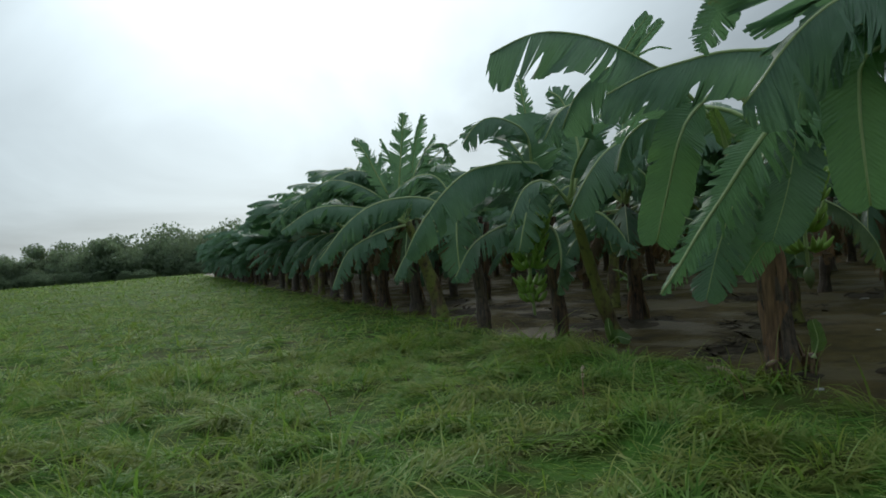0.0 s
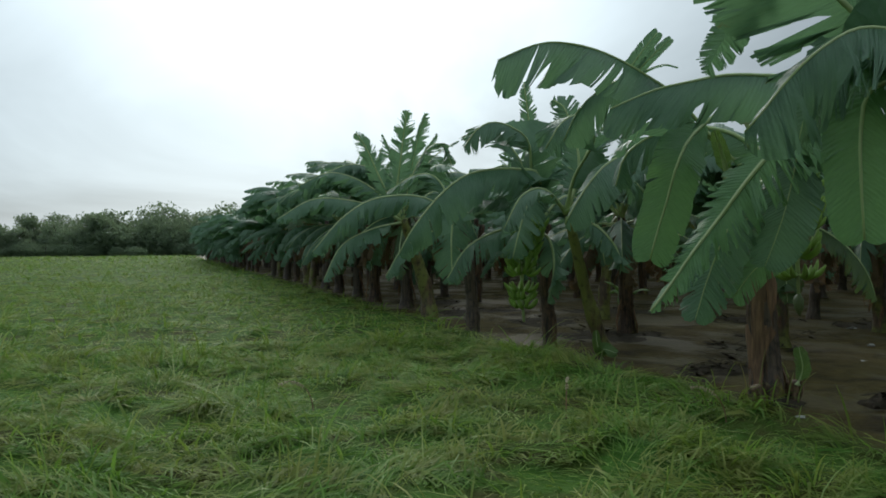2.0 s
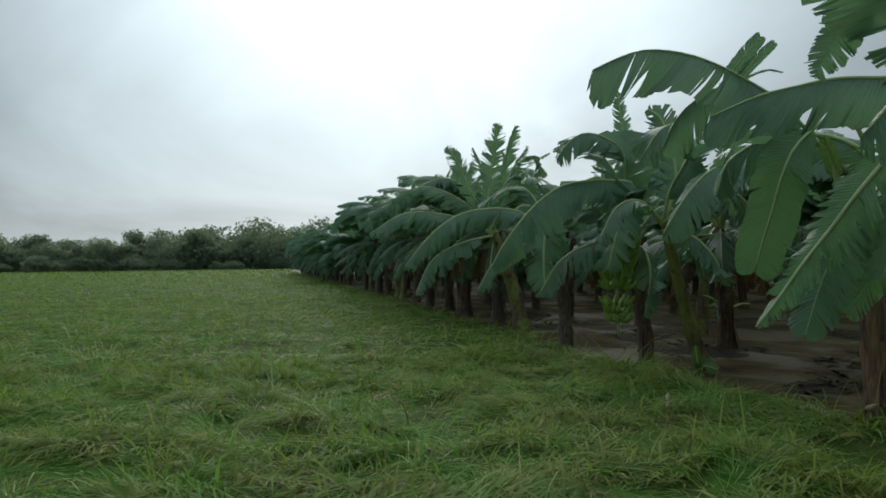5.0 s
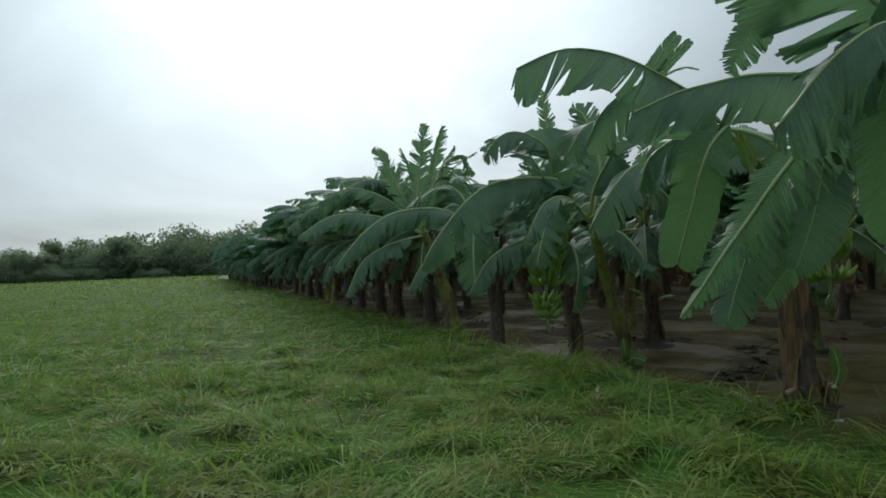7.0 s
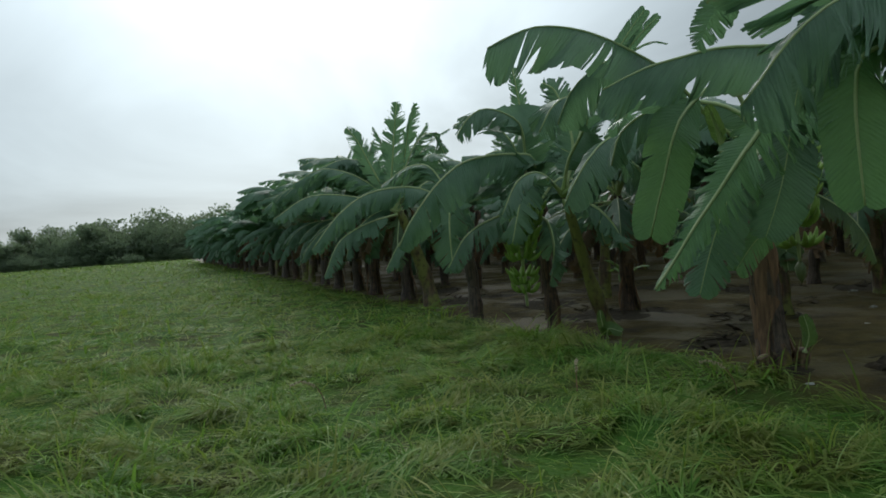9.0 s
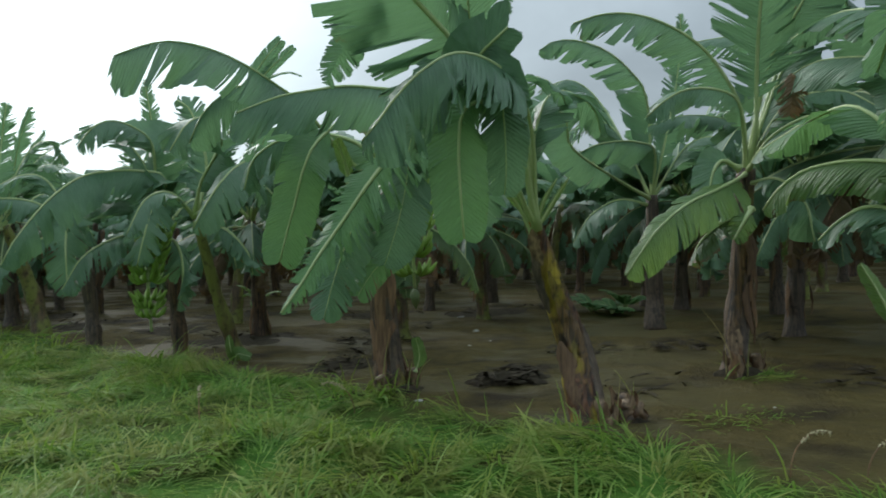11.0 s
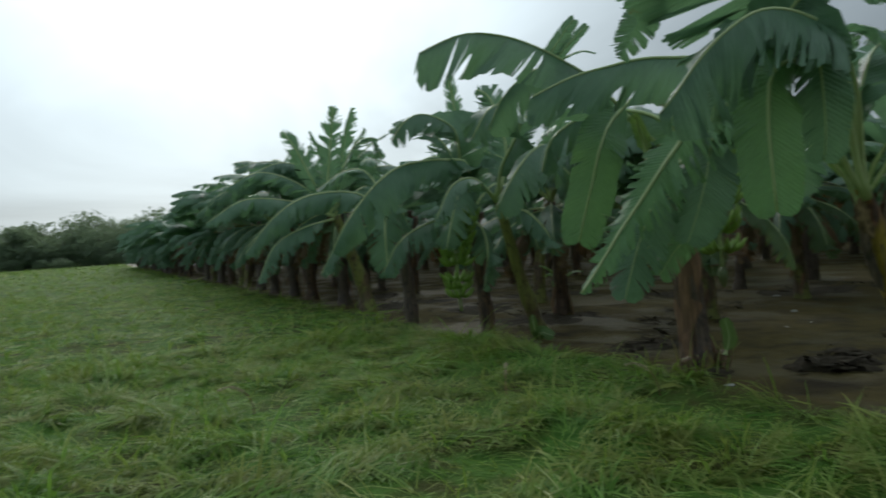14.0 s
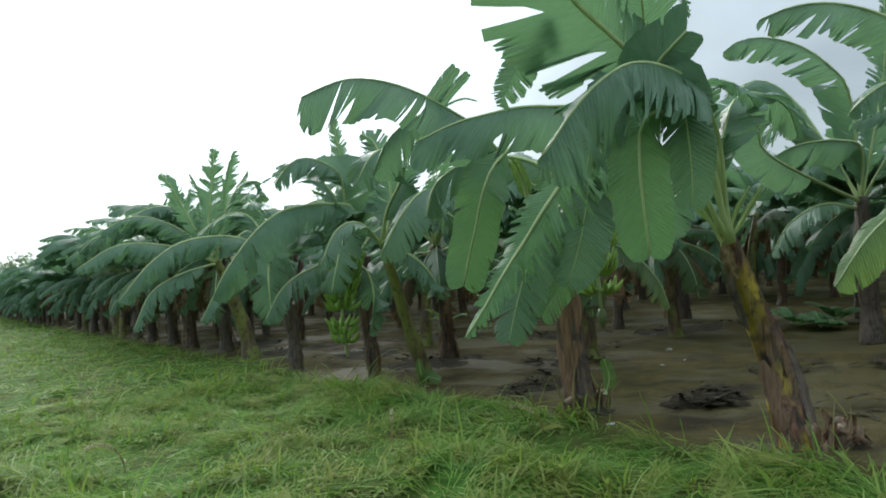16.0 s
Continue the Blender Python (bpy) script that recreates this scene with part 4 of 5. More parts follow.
add_leaf(green_stem, [(-0.22, -0.25, -0.03), (-0.35, -0.36, 0.19), (-0.38, -0.38, 0.36)], 0.14, (-0.49, -0.86, 0.37), droop=0.3, torn=0, material=M_LEAF_PALE, rib=0.012, seed=48)
add_leaf(green_stem, [(-0.23, -0.25, -0.03), (-0.29, -0.41, 0.12), (-0.20, -0.57, 0.09)], 0.20, (-0.50, -0.86, 0.38), droop=0.3, torn=0, material=M_LEAF_PALE, rib=0.012, seed=49)

# plants further along the edge
farther = thing("banana_plant", (4.95, 12.90, -0.03), "banana plant with arching torn leaves and a dark stem", "banana plant", PLANT_GROUP)
add_trunk(farther, [(0, 0, -0.08), (-0.01, 0.07, 0.71), (-0.12, 0.03, 1.38), (-0.23, -0.03, 1.81)], 0.125, 0.085, 10, M_STEM_DARK)
add_leaf(farther, [(-0.23, -0.03, 1.77), (-0.85, -0.13, 2.22), (-1.69, -0.25, 2.22), (-2.28, -0.38, 1.92), (-2.79, -0.44, 1.37)], 1.00, droop=1.3, torn=0.6, seed=61, gap=2)
add_leaf(farther, [(-0.23, -0.03, 1.77), (-0.36, -0.29, 2.13), (-0.55, -0.49, 1.66), (-0.58, -0.58, 0.85)], 0.80, (-0.34, -0.94, 0.23), droop=0.5, torn=0.6, seed=62)
add_leaf(farther, [(-0.23, -0.03, 1.77), (0.14, 0.07, 2.53), (0.68, 0.11, 2.83), (1.29, 0.05, 2.53)], 0.85, droop=0.9, torn=0.5, seed=63)
add_leaf(farther, [(-0.23, -0.03, 1.77), (-0.79, -0.21, 1.68), (-1.29, -0.24, 1.41), (-1.59, -0.26, 0.97)], 0.80, droop=0.9, torn=0.6, seed=65)
add_leaf(farther, [(-0.23, -0.03, 1.77), (-0.52, 0.22, 2.55), (-0.86, 0.41, 2.66), (-1.30, 0.66, 2.39)], 0.80, droop=0.9, torn=0.5, seed=66)
pale_stem = thing("banana_plant", (5.14, 15.80, -0.03), "banana plant with a pale dry stem and upright torn leaves", "banana plant", PLANT_GROUP)
add_trunk(pale_stem, [(0, 0, -0.08), (-0.09, 0.06, 0.61), (-0.31, 0.06, 1.31), (-0.56, 0.03, 2.00)], 0.170, 0.100, 12, M_STEM_GREEN)
add_leaf(pale_stem, [(-0.56, 0.03, 1.94), (-0.74, -0.19, 2.52), (-0.70, -0.25, 3.05), (-0.65, -0.32, 3.57), (-0.62, -0.52, 4.09)], 0.62, (-0.28, -0.96, 0.16), droop=0.3, torn=0.85, seed=71, gap=2)
add_leaf(pale_stem, [(-0.56, 0.03, 1.94), (-0.86, -0.04, 2.43), (-1.12, -0.02, 2.97), (-1.32, -0.02, 3.40), (-1.52, -0.01, 3.69)], 0.60, (-0.24, -0.97, 0.17), droop=0.5, torn=0.9, seed=72, gap=2)
add_leaf(pale_stem, [(-0.56, 0.03, 1.94), (-0.56, -0.24, 2.51), (-0.33, -0.36, 3.14), (-0.08, -0.48, 3.46), (0.14, -0.55, 3.41), (0.28, -0.56, 3.05)], 0.85, droop=0.8, torn=0.8, seed=73, gap=2)
add_leaf(pale_stem, [(-0.56, 0.03, 1.94), (-1.30, -0.24, 2.26), (-2.39, -0.46, 2.36), (-3.17, -0.67, 1.96)], 1.00, droop=1.3, torn=0.6, seed=74, gap=2)
add_leaf(pale_stem, [(-0.56, 0.03, 1.94), (-1.16, 0.25, 2.64), (-1.93, 0.39, 2.94), (-2.59, 0.45, 2.67)], 0.95, droop=1.2, torn=0.6, seed=75, gap=2)
add_leaf(pale_stem, [(-0.56, 0.03, 1.94), (-1.30, -0.22, 1.78), (-1.89, -0.26, 1.46), (-2.24, -0.29, 0.82)], 0.90, droop=0.9, torn=0.5, seed=76)
add_leaf(pale_stem, [(-0.56, 0.03, 1.94), (0.12, 0.15, 2.57), (0.73, 0.14, 2.33), (1.08, 0.13, 1.62)], 0.90, droop=0.9, torn=0.5, seed=77)

# the plant of the second row
second_row = thing("banana_plant", (7.94, 3.88, -0.03), "banana plant with long arching leaves over a brown stem", "banana plant", PLANT_GROUP)
add_trunk(second_row, [(0, 0, -0.08), (0.15, 0.02, 0.58), (0.17, -0.04, 1.16), (0.14, -0.08, 1.62), (0.14, -0.13, 2.08)], 0.125, 0.095, 14, M_STEM_MOSS)
add_leaf(second_row, [(0.14, -0.13, 2.02), (0.06, -0.28, 2.40), (0.00, -0.33, 2.87), (-0.17, -0.45, 3.42), (-0.37, -0.62, 3.96), (-0.54, -0.78, 4.30)], 1.15, (-0.89, -0.41, 0.03), droop=0.35, torn=0.8, bare=0.3, lod=1.3, rib=0.03, seed=81, gap=2.2)
add_leaf(second_row, [(0.14, -0.13, 2.02), (-0.03, -0.18, 2.64), (-0.27, -0.08, 3.06), (-0.51, 0.05, 3.32), (-0.78, 0.24, 3.50), (-1.04, 0.42, 3.58), (-1.20, 0.65, 3.60), (-1.35, 0.89, 3.54)], 0.95, (-0.5, -0.4, 0.75), droop=1.05, torn=0.55, lopside=(0.2, 1.0), bare=0.25, lod=1.3, seed=82, gap=1.8)
add_leaf(second_row, [(0.14, -0.13, 2.02), (-0.09, -0.22, 2.45), (-0.33, -0.27, 2.72), (-0.62, -0.18, 2.80), (-0.82, -0.02, 2.80), (-0.99, 0.11, 2.70), (-1.07, 0.28, 2.55)], 0.62, (-0.5, -0.4, 0.75), droop=0.9, torn=0.4, bare=0.25, seed=83)
add_leaf(second_row, [(0.14, -0.13, 2.02), (-0.42, -0.28, 1.92), (-0.86, -0.28, 1.81), (-1.23, -0.21, 1.69), (-1.52, -0.11, 1.50), (-1.68, -0.03, 1.31), (-1.81, 0.07, 1.08)], 0.78, (-0.55, -0.45, 0.70), droop=0.6, torn=0.25, bare=0.2, lopside=(0.45, 1.0), rib=0.024, material=M_LEAF_PALE, lod=1.3, seed=84)
add_leaf(second_row, [(-0.71, -0.57, 1.63), (-0.83, -0.56, 1.53), (-0.91, -0.49, 1.36)], 0.28, (-0.90, -0.44, 0.23), droop=0.4, torn=0.2, material=M_LEAF_PALE, bare=0.1, seed=85)
add_leaf(second_row, [(-0.57, -0.39, 1.59), (-0.84, -0.30, 1.49), (-1.00, -0.21, 1.34), (-1.05, -0.13, 1.16)], 0.50, droop=0.8, torn=0.4, material=M_LEAF_DRYING, seed=86)
add_leaf(second_row, [(0.14, -0.13, 2.05), (0.07, -0.58, 2.64), (-0.04, -1.11, 2.70), (-0.08, -1.50, 2.48)], 0.90, droop=0.9, torn=0.4, seed=87)
add_leaf(second_row, [(0.14, -0.13, 2.02), (-0.23, -0.53, 2.29), (-0.33, -0.85, 2.43), (-0.34, -1.11, 2.47), (-0.35, -1.37, 2.43), (-0.28, -1.55, 2.34)], 0.75, (-0.5, -0.3, 0.8), droop=0.95, torn=0.2, lopside=(1.0, 0.4), bare=0.15, seed=88)
add_leaf(second_row, [(0.14, -0.13, 2.08), (0.53, -0.42, 3.17), (0.83, -0.75, 3.79), (1.11, -1.11, 3.98)], 0.95, droop=0.7, torn=0.4, seed=89)
add_leaf(second_row, [(0.14, -0.13, 2.08), (0.69, -0.22, 3.05), (1.02, -0.30, 3.63), (1.51, -0.61, 3.82)], 0.90, droop=0.7, torn=0.5, seed=90)
add_leaf(second_row, [(0.15, -0.12, 1.91), (0.01, -0.51, 1.93), (-0.07, -0.80, 1.68), (-0.12, -0.90, 1.31)], 0.70, droop=0.9, torn=0.4, seed=91)
add_leaf(second_row, [(0.14, -0.13, 2.08), (0.21, -0.38, 3.14), (0.22, -0.67, 3.59), (0.21, -0.95, 4.01), (0.06, -1.19, 4.38)], 0.85, (-0.90, -0.36, 0.02), droop=0.25, torn=0.2, bare=0.35, seed=92)
add_leaf(second_row, [(-0.32, -0.28, 2.04), (-0.48, -0.19, 2.12), (-0.60, -0.15, 2.01), (-0.70, -0.15, 1.79)], 0.45, (-0.8, -0.5, 0.3), droop=0.6, torn=0.25, bare=0.2, seed=93)

# the plant nearest to the one who stands there, its leaves reaching across
nearest = thing("banana_plant", (5.15, 1.10, -0.03), "banana plant with pale yellow-green lower leaves and a browned blade", "banana plant", PLANT_GROUP)
add_trunk(nearest, [(0, 0, -0.08), (0.19, 0.13, 0.78), (0.23, 0.13, 1.28)], 0.160, 0.100, 16, M_STEM_GREEN)
add_leaf(nearest, [(0.23, 0.13, 1.30), (0.23, 0.28, 1.75), (0.29, 0.42, 1.80), (0.33, 0.62, 1.84), (0.36, 0.84, 1.85), (0.38, 1.07, 1.81), (0.37, 1.24, 1.69), (0.39, 1.34, 1.57)], 0.62, (-0.4, -0.3, 0.85), droop=0.9, torn=0.3, bare=0.1, lopside=(0.5, 1.0), rib=0.026, material=M_LEAF_PALE, seed=101)
add_leaf(nearest, [(0.23, 0.13, 1.30), (0.23, 0.29, 1.36), (0.29, 0.46, 1.51), (0.33, 0.66, 1.55), (0.37, 0.85, 1.46), (0.38, 0.97, 1.35)], 0.5, (-0.4, -0.3, 0.85), droop=0.9, torn=0.3, bare=0.1, seed=102)
add_leaf(nearest, [(0.23, 0.13, 1.30), (0.95, 0.46, 2.29), (1.05, 0.69, 2.57), (1.16, 0.98, 2.67), (1.25, 1.30, 2.70), (1.29, 1.52, 2.62), (1.26, 1.62, 2.54)], 0.78, (-0.5, -0.4, 0.75), droop=1.0, torn=0.08, lopside=(0.2, 1.0), bare=0.1, rib=0.016, tip=1.5, seed=103)
add_leaf(nearest, [(1.25, 1.47, 2.66), (1.23, 1.46, 2.49), (1.24, 1.49, 2.32)], 0.30, (-0.9, -0.4, 0.1), droop=0.7, torn=0.6, bare=0.02, rib=0, material=M_LEAF_DEAD, seed=121)
add_leaf(nearest, [(0.24, 0.13, 1.38), (0.42, 0.26, 2.39), (0.52, 0.42, 2.68), (0.59, 0.55, 3.05), (0.51, 0.54, 3.32)], 0.55, (-0.95, -0.25, 0.05), droop=0.5, torn=0.3, seed=104)
add_leaf(nearest, [(0.24, 0.13, 1.35), (0.27, 0.35, 1.84), (0.39, 0.54, 2.05), (0.49, 0.78, 2.22), (0.60, 1.08, 2.18), (0.66, 1.46, 2.02)], 0.60, droop=0.75, torn=0.25, material=M_LEAF_LIT_GREEN, bare=0.35, seed=105)
add_leaf(nearest, [(0.23, 0.13, 1.32), (0.48, 0.31, 1.79), (0.52, 0.51, 1.82), (0.57, 0.71, 1.58)], 0.80, droop=0.9, torn=0.4, seed=106)
add_leaf(nearest, [(0.24, 0.13, 1.38), (0.84, 0.38, 2.65), (1.18, 0.74, 2.95), (1.43, 1.18, 3.08), (1.51, 1.57, 2.97)], 0.80, droop=0.7, torn=0.45, bare=0.3, seed=107)
add_leaf(nearest, [(0.07, -0.07, 1.83), (0.06, 0.04, 2.46), (0.06, 0.24, 2.67), (0.14, 0.41, 2.59), (0.24, 0.54, 2.37)], 0.62, droop=0.6, torn=0.15, bare=0.3, seed=122)
add_leaf(nearest, [(0.07, -0.07, 1.77), (0.10, 0.01, 2.27), (0.14, 0.18, 2.41), (0.22, 0.33, 2.25), (0.33, 0.42, 2.00)], 0.62, droop=0.7, torn=0.2, bare=0.3, seed=123)

# the plant of the third row
third_row = thing("banana_plant", (11.19, 6.76, -0.03), "banana plant in the third row with arching leaves", "banana plant", PLANT_GROUP)
add_trunk(third_row, [(0, 0, -0.08), (0.09, 0.04, 0.56), (0.03, 0.01, 1.35), (0.03, -0.01, 2.05)], 0.150, 0.100, 18, M_STEM_DARK)
add_leaf(third_row, [(0.03, 0.00, 1.97), (-0.28, -0.16, 3.44), (-0.72, -0.17, 3.85), (-1.14, -0.02, 4.14), (-1.56, 0.18, 4.26), (-1.91, 0.32, 4.22), (-2.02, 0.50, 4.11)], 1.15, (-0.5, -0.5, 0.7), droop=1.0, torn=0.35, lopside=(0.25, 1.0), bare=0.15, seed=111)
add_leaf(third_row, [(0.03, 0.00, 1.97), (-0.24, -0.24, 2.69), (-0.72, -0.25, 2.80), (-1.02, -0.15, 2.81), (-1.36, 0.01, 2.76), (-1.52, 0.25, 2.64)], 0.95, (-0.6, -0.6, 0.6), droop=1.1, torn=0.2, lopside=(0.3, 1.0), bare=0.1, seed=112)
add_leaf(third_row, [(0.03, -0.00, 1.97), (-0.12, 0.43, 2.98), (-0.32, 0.81, 3.29), (-0.60, 1.41, 2.99)], 1.00, droop=0.9, torn=0.5, seed=113)
add_leaf(third_row, [(0.03, -0.00, 1.97), (0.26, -0.53, 2.79), (0.53, -1.04, 2.82), (0.76, -1.43, 2.28)], 1.00, droop=0.9, torn=0.4, seed=114)
add_leaf(third_row, [(0.03, -0.00, 1.97), (0.25, -0.29, 3.44), (0.26, -0.44, 4.29), (0.17, -0.51, 4.78)], 0.60, (-0.86, -0.49, 0.08), droop=0.6, torn=0.9, seed=115)
add_leaf(third_row, [(0.03, 0.01, 1.88), (-0.55, 0.21, 1.98), (-0.95, 0.47, 1.75), (-1.18, 0.64, 1.34)], 0.90, droop=0.9, torn=0.5, seed=116)
add_leaf(third_row, [(0.03, -0.00, 1.97), (0.15, 0.90, 3.53), (0.07, 1.49, 4.09), (-0.10, 2.05, 3.98)], 1.00, droop=0.9, torn=0.6, seed=117)
add_leaf(third_row, [(0.03, 0.00, 1.97), (-1.95, -0.02, 2.63), (-2.29, -0.16, 3.06), (-2.59, -0.11, 3.13), (-2.78, -0.01, 2.97), (-2.85, 0.15, 2.61)], 0.9, (-0.6, -0.6, 0.5), droop=0.8, torn=0.45, bare=0.3, seed=118)

# dead sheaths wrapped round the near stems, peeling at their ends; curled stubs of old shoots at the foot
def dress_stem(owner, line, radius, count, seed):
    """line: the stem's course from its foot; sheaths lie on it all round."""
    rng = np.random.default_rng(seed)
    p, _ = curve_points(line, 30)
    for k in range(count):
        f = rng.uniform(0.2, 0.95)
        q = p[int(f * 29)]
        head = rng.uniform(150, 340)
        a = radians(head)
        r = radius * (1.05 - 0.45 * f)
        add_sheath(owner, (q[0] + r * math.cos(a), q[1] + r * math.sin(a), q[2]), None, head, rng.uniform(0.25, 0.7) * (0.5 + 0.5 * f), rng.uniform(0.07, 0.17), seed * 31 + k, out=rng.uniform(0.0, 0.06))


def lump(radius, height, seed, material, name, rough=0.3):
    """A low uneven mound of soil and rot."""
    verts, faces = [], []
    rings, sides = 7, 18
    for k in range(rings):
        f = k / (rings - 1)
        for j in range(sides):
            a = 2 * math.pi * j / sides
            r = radius * (1 - f**1.5) * (1 + rough * noise.noise(Vector((math.cos(a) * 1.6 + seed, math.sin(a) * 1.6, f))))
            z = height * (1 - (1 - f) ** 2) * (1 + 1.1 * rough * noise.noise(Vector((r * math.cos(a) * 9, r * math.sin(a) * 9, seed)))) - 0.03
            verts.append((r * math.cos(a), 0.8 * r * math.sin(a), z))
    for k in range(rings - 1):
        for j in range(sides):
            q, n = k * sides + j, k * sides + (j + 1) % sides
            faces.append((q, n, n + sides, q + sides))
    return mesh_of(name, verts, faces, material, smooth=False)


def straw(owner, x, y, height, seed):
    """A thin dry or greenish strip that stands up at the stem's foot."""
    rng = np.random.default_rng(seed)
    line = arch((x, y, 0.0), rng.uniform(0, 360), rng.uniform(78, 92), height, rng.uniform(5, 60), 5)
    p, _ = curve_points(line, 9)
    v, f = tube(p, np.linspace(0.011, 0.002, 9), 4, squash=0.35)
    part("straw", mesh_of("straw", v, f, M_STRAW), owner)


def shoot_stub(owner, x, y, height, radius, seed):
    """The cut stump of an old shoot: a ragged ring of thick sheaths round a paler cut core."""
    rng = np.random.default_rng(seed)
    lean = rng.normal(0, 0.25, 2) * height
    stump = add_trunk(owner, [(x, y, -0.06), (x + lean[0] * 0.5, y + lean[1] * 0.5, height * 0.5), (x + lean[0], y + lean[1], height * 0.8)], radius, radius * 0.75, seed, M_STUB, 10, "shoot_stub")
    for q in range(4):
        head = 90 * q + rng.uniform(-30, 30)
        a = radians(head)
        add_sheath(owner, (x + radius * 0.85 * math.cos(a), y + radius * 0.85 * math.sin(a), 0.0), None, head, height * rng.uniform(0.7, 1.2), radius * rng.uniform(1.3, 1.9), seed * 13 + q, M_STUB if q % 2 else None, out=radius * rng.uniform(0.1, 0.6), down=False)
    return stump


def foot_soil(owner, x, y, radius, height, seed):
    ob = part("root_soil", lump(radius, height, seed, M_ROT, "root_soil"), owner, "dark clod of soil and roots")
    ob.matrix_basis = pose(x, y, -0.02)


foot_soil(leaning, 0.24, -0.14, 0.26, 0.10, 1)
foot_soil(upright, 0.05, -0.08, 0.26, 0.09, 2)
foot_soil(second_row, -0.05, -0.08, 0.32, 0.10, 3)
def strip_on_stem(owner, line, f0, f1, heading, width, radius, seed, material):
    """A sheath that clings to the stem between two heights, ragged at its ends and a little loose."""
    rng = np.random.default_rng(seed)
    p, _ = curve_points(line, 40)
    p = p[int(f0 * 39) : int(f1 * 39) + 1]
    a = radians(heading)
    way, side = np.array([math.cos(a), math.sin(a), 0]), np.array([-math.sin(a), math.cos(a), 0])
    verts, faces, n = [], [], len(p)
    for k in range(n):
        s = k / (n - 1)
        w = width * min(1.0, 0.25 + 3 * s) * min(1.0, 0.2 + 3 * (1 - s)) * rng.uniform(0.85, 1.15)
        r = radius * (1.06 - 0.3 * (f0 + (f1 - f0) * s)) + 0.012 * rng.random()
        for j in (-1, -0.5, 0, 0.5, 1):
            turn = j * w * 0.5 / max(r, 0.02)
            verts.append(p[k] + r * (way * math.cos(turn) + side * math.sin(turn)) + side * 0.012 * math.sin(4 * s + seed))
    for k in range(n - 1):
        for j in range(4):
            q = k * 5 + j
            faces.append((q, q + 1, q + 6, q + 5))
    part("clinging_sheath", mesh_of("clinging_sheath", verts, faces, material), owner)


LEAN = [(0, 0, -0.08), (0.06, 0.21, 0.60), (-0.07, 0.30, 1.09), (-0.18, 0.30, 1.36), (-0.30, 0.28, 1.58)]
UP = [(0, 0, -0.08), (0.04, 0.09, 0.39), (0.02, 0.11, 0.93), (0.02, 0.08, 1.48), (0.05, -0.03, 1.97)]
SECOND = [(0, 0, -0.08), (0.15, 0.02, 0.58), (0.17, -0.04, 1.16), (0.14, -0.08, 1.62), (0.14, -0.13, 2.08)]
for owner, line, radius, strips in (
    (leaning, LEAN, 0.163, ((0.34, 0.76, 222, 0.10, M_STEM_FRESH), (0.24, 0.6, 243, 0.07, M_STEM_FRESH), (0.14, 0.42, 190, 0.18, M_SHEATH), (0.02, 0.34, 232, 0.14, M_STEM_YELLOW), (0.78, 0.97, 205, 0.10, M_STUB), (0.55, 0.85, 180, 0.09, M_STEM_DARK), (0.08, 0.5, 270, 0.1, M_STEM_DARK))),
    (upright, UP, 0.15, ((0.02, 0.62, 205, 0.10, M_SHEATH), (0.05, 0.5, 250, 0.10, M_STEM_DARK), (0.3, 0.8, 230, 0.08, M_SHEATH), (0.1, 0.45, 285, 0.09, M_STEM_DARK))),
    (second_row, SECOND, 0.13, ((0.2, 0.8, 215, 0.10, M_STEM_FRESH), (0.02, 0.3, 200, 0.16, M_STUB), (0.1, 0.6, 250, 0.12, M_STEM_DARK)))):
    for k, (f0, f1, heading, width, material) in enumerate(strips):
        strip_on_stem(owner, line, f0, f1, heading, width, radius, 910 + k, material)

for owner, spots in ((leaning, ((0.32, -0.22, 0.42), (0.20, -0.26, 0.3), (-0.05, -0.27, 0.36), (-0.15, -0.2, 0.3), (0.42, -0.1, 0.22))),
                     (upright, ((0.2, -0.12, 0.62), (0.26, -0.05, 0.45), (-0.2, -0.1, 0.5), (-0.24, -0.02, 0.38), (0.16, -0.2, 0.34), (0.02, -0.22, 0.3))),
                     (second_row, ((-0.3, -0.18, 0.75), (-0.36, -0.1, 0.5), (-0.22, -0.25, 0.45), (0.26, -0.18, 0.32), (0.32, -0.1, 0.25)))):
    for k, (x, y, h) in enumerate(spots):
        straw(owner, x, y, h, 800 + k)
dress_stem(leaning, [(0, 0, 0.05), (0.06, 0.21, 0.60), (-0.07, 0.30, 1.09), (-0.18, 0.30, 1.36)], 0.14, 1, 7)
dress_stem(upright, [(0, 0, 0.05), (0.04, 0.09, 0.39), (0.02, 0.11, 0.93), (0.02, 0.08, 1.48)], 0.15, 10, 3)
dress_stem(second_row, [(0, 0, 0.05), (0.15, 0.02, 0.58), (0.17, -0.04, 1.16), (0.14, -0.08, 1.62)], 0.16, 9, 4)

shoot_stub(leaning, 0.15, -0.20, 0.18, 0.085, 61)
shoot_stub(leaning, 0.26, -0.10, 0.20, 0.08, 62)
shoot_stub(leaning, -0.06, -0.20, 0.2, 0.06, 63)
shoot_stub(leaning, 0.24, -0.26, 0.13, 0.06, 68)
shoot_stub(upright, 0.22, -0.08, 0.22, 0.055, 64)
shoot_stub(upright, -0.18, -0.12, 0.2, 0.05, 65)
shoot_stub(second_row, -0.24, -0.12, 0.26, 0.08, 66)
shoot_stub(second_row, 0.2, -0.16, 0.2, 0.06, 67)

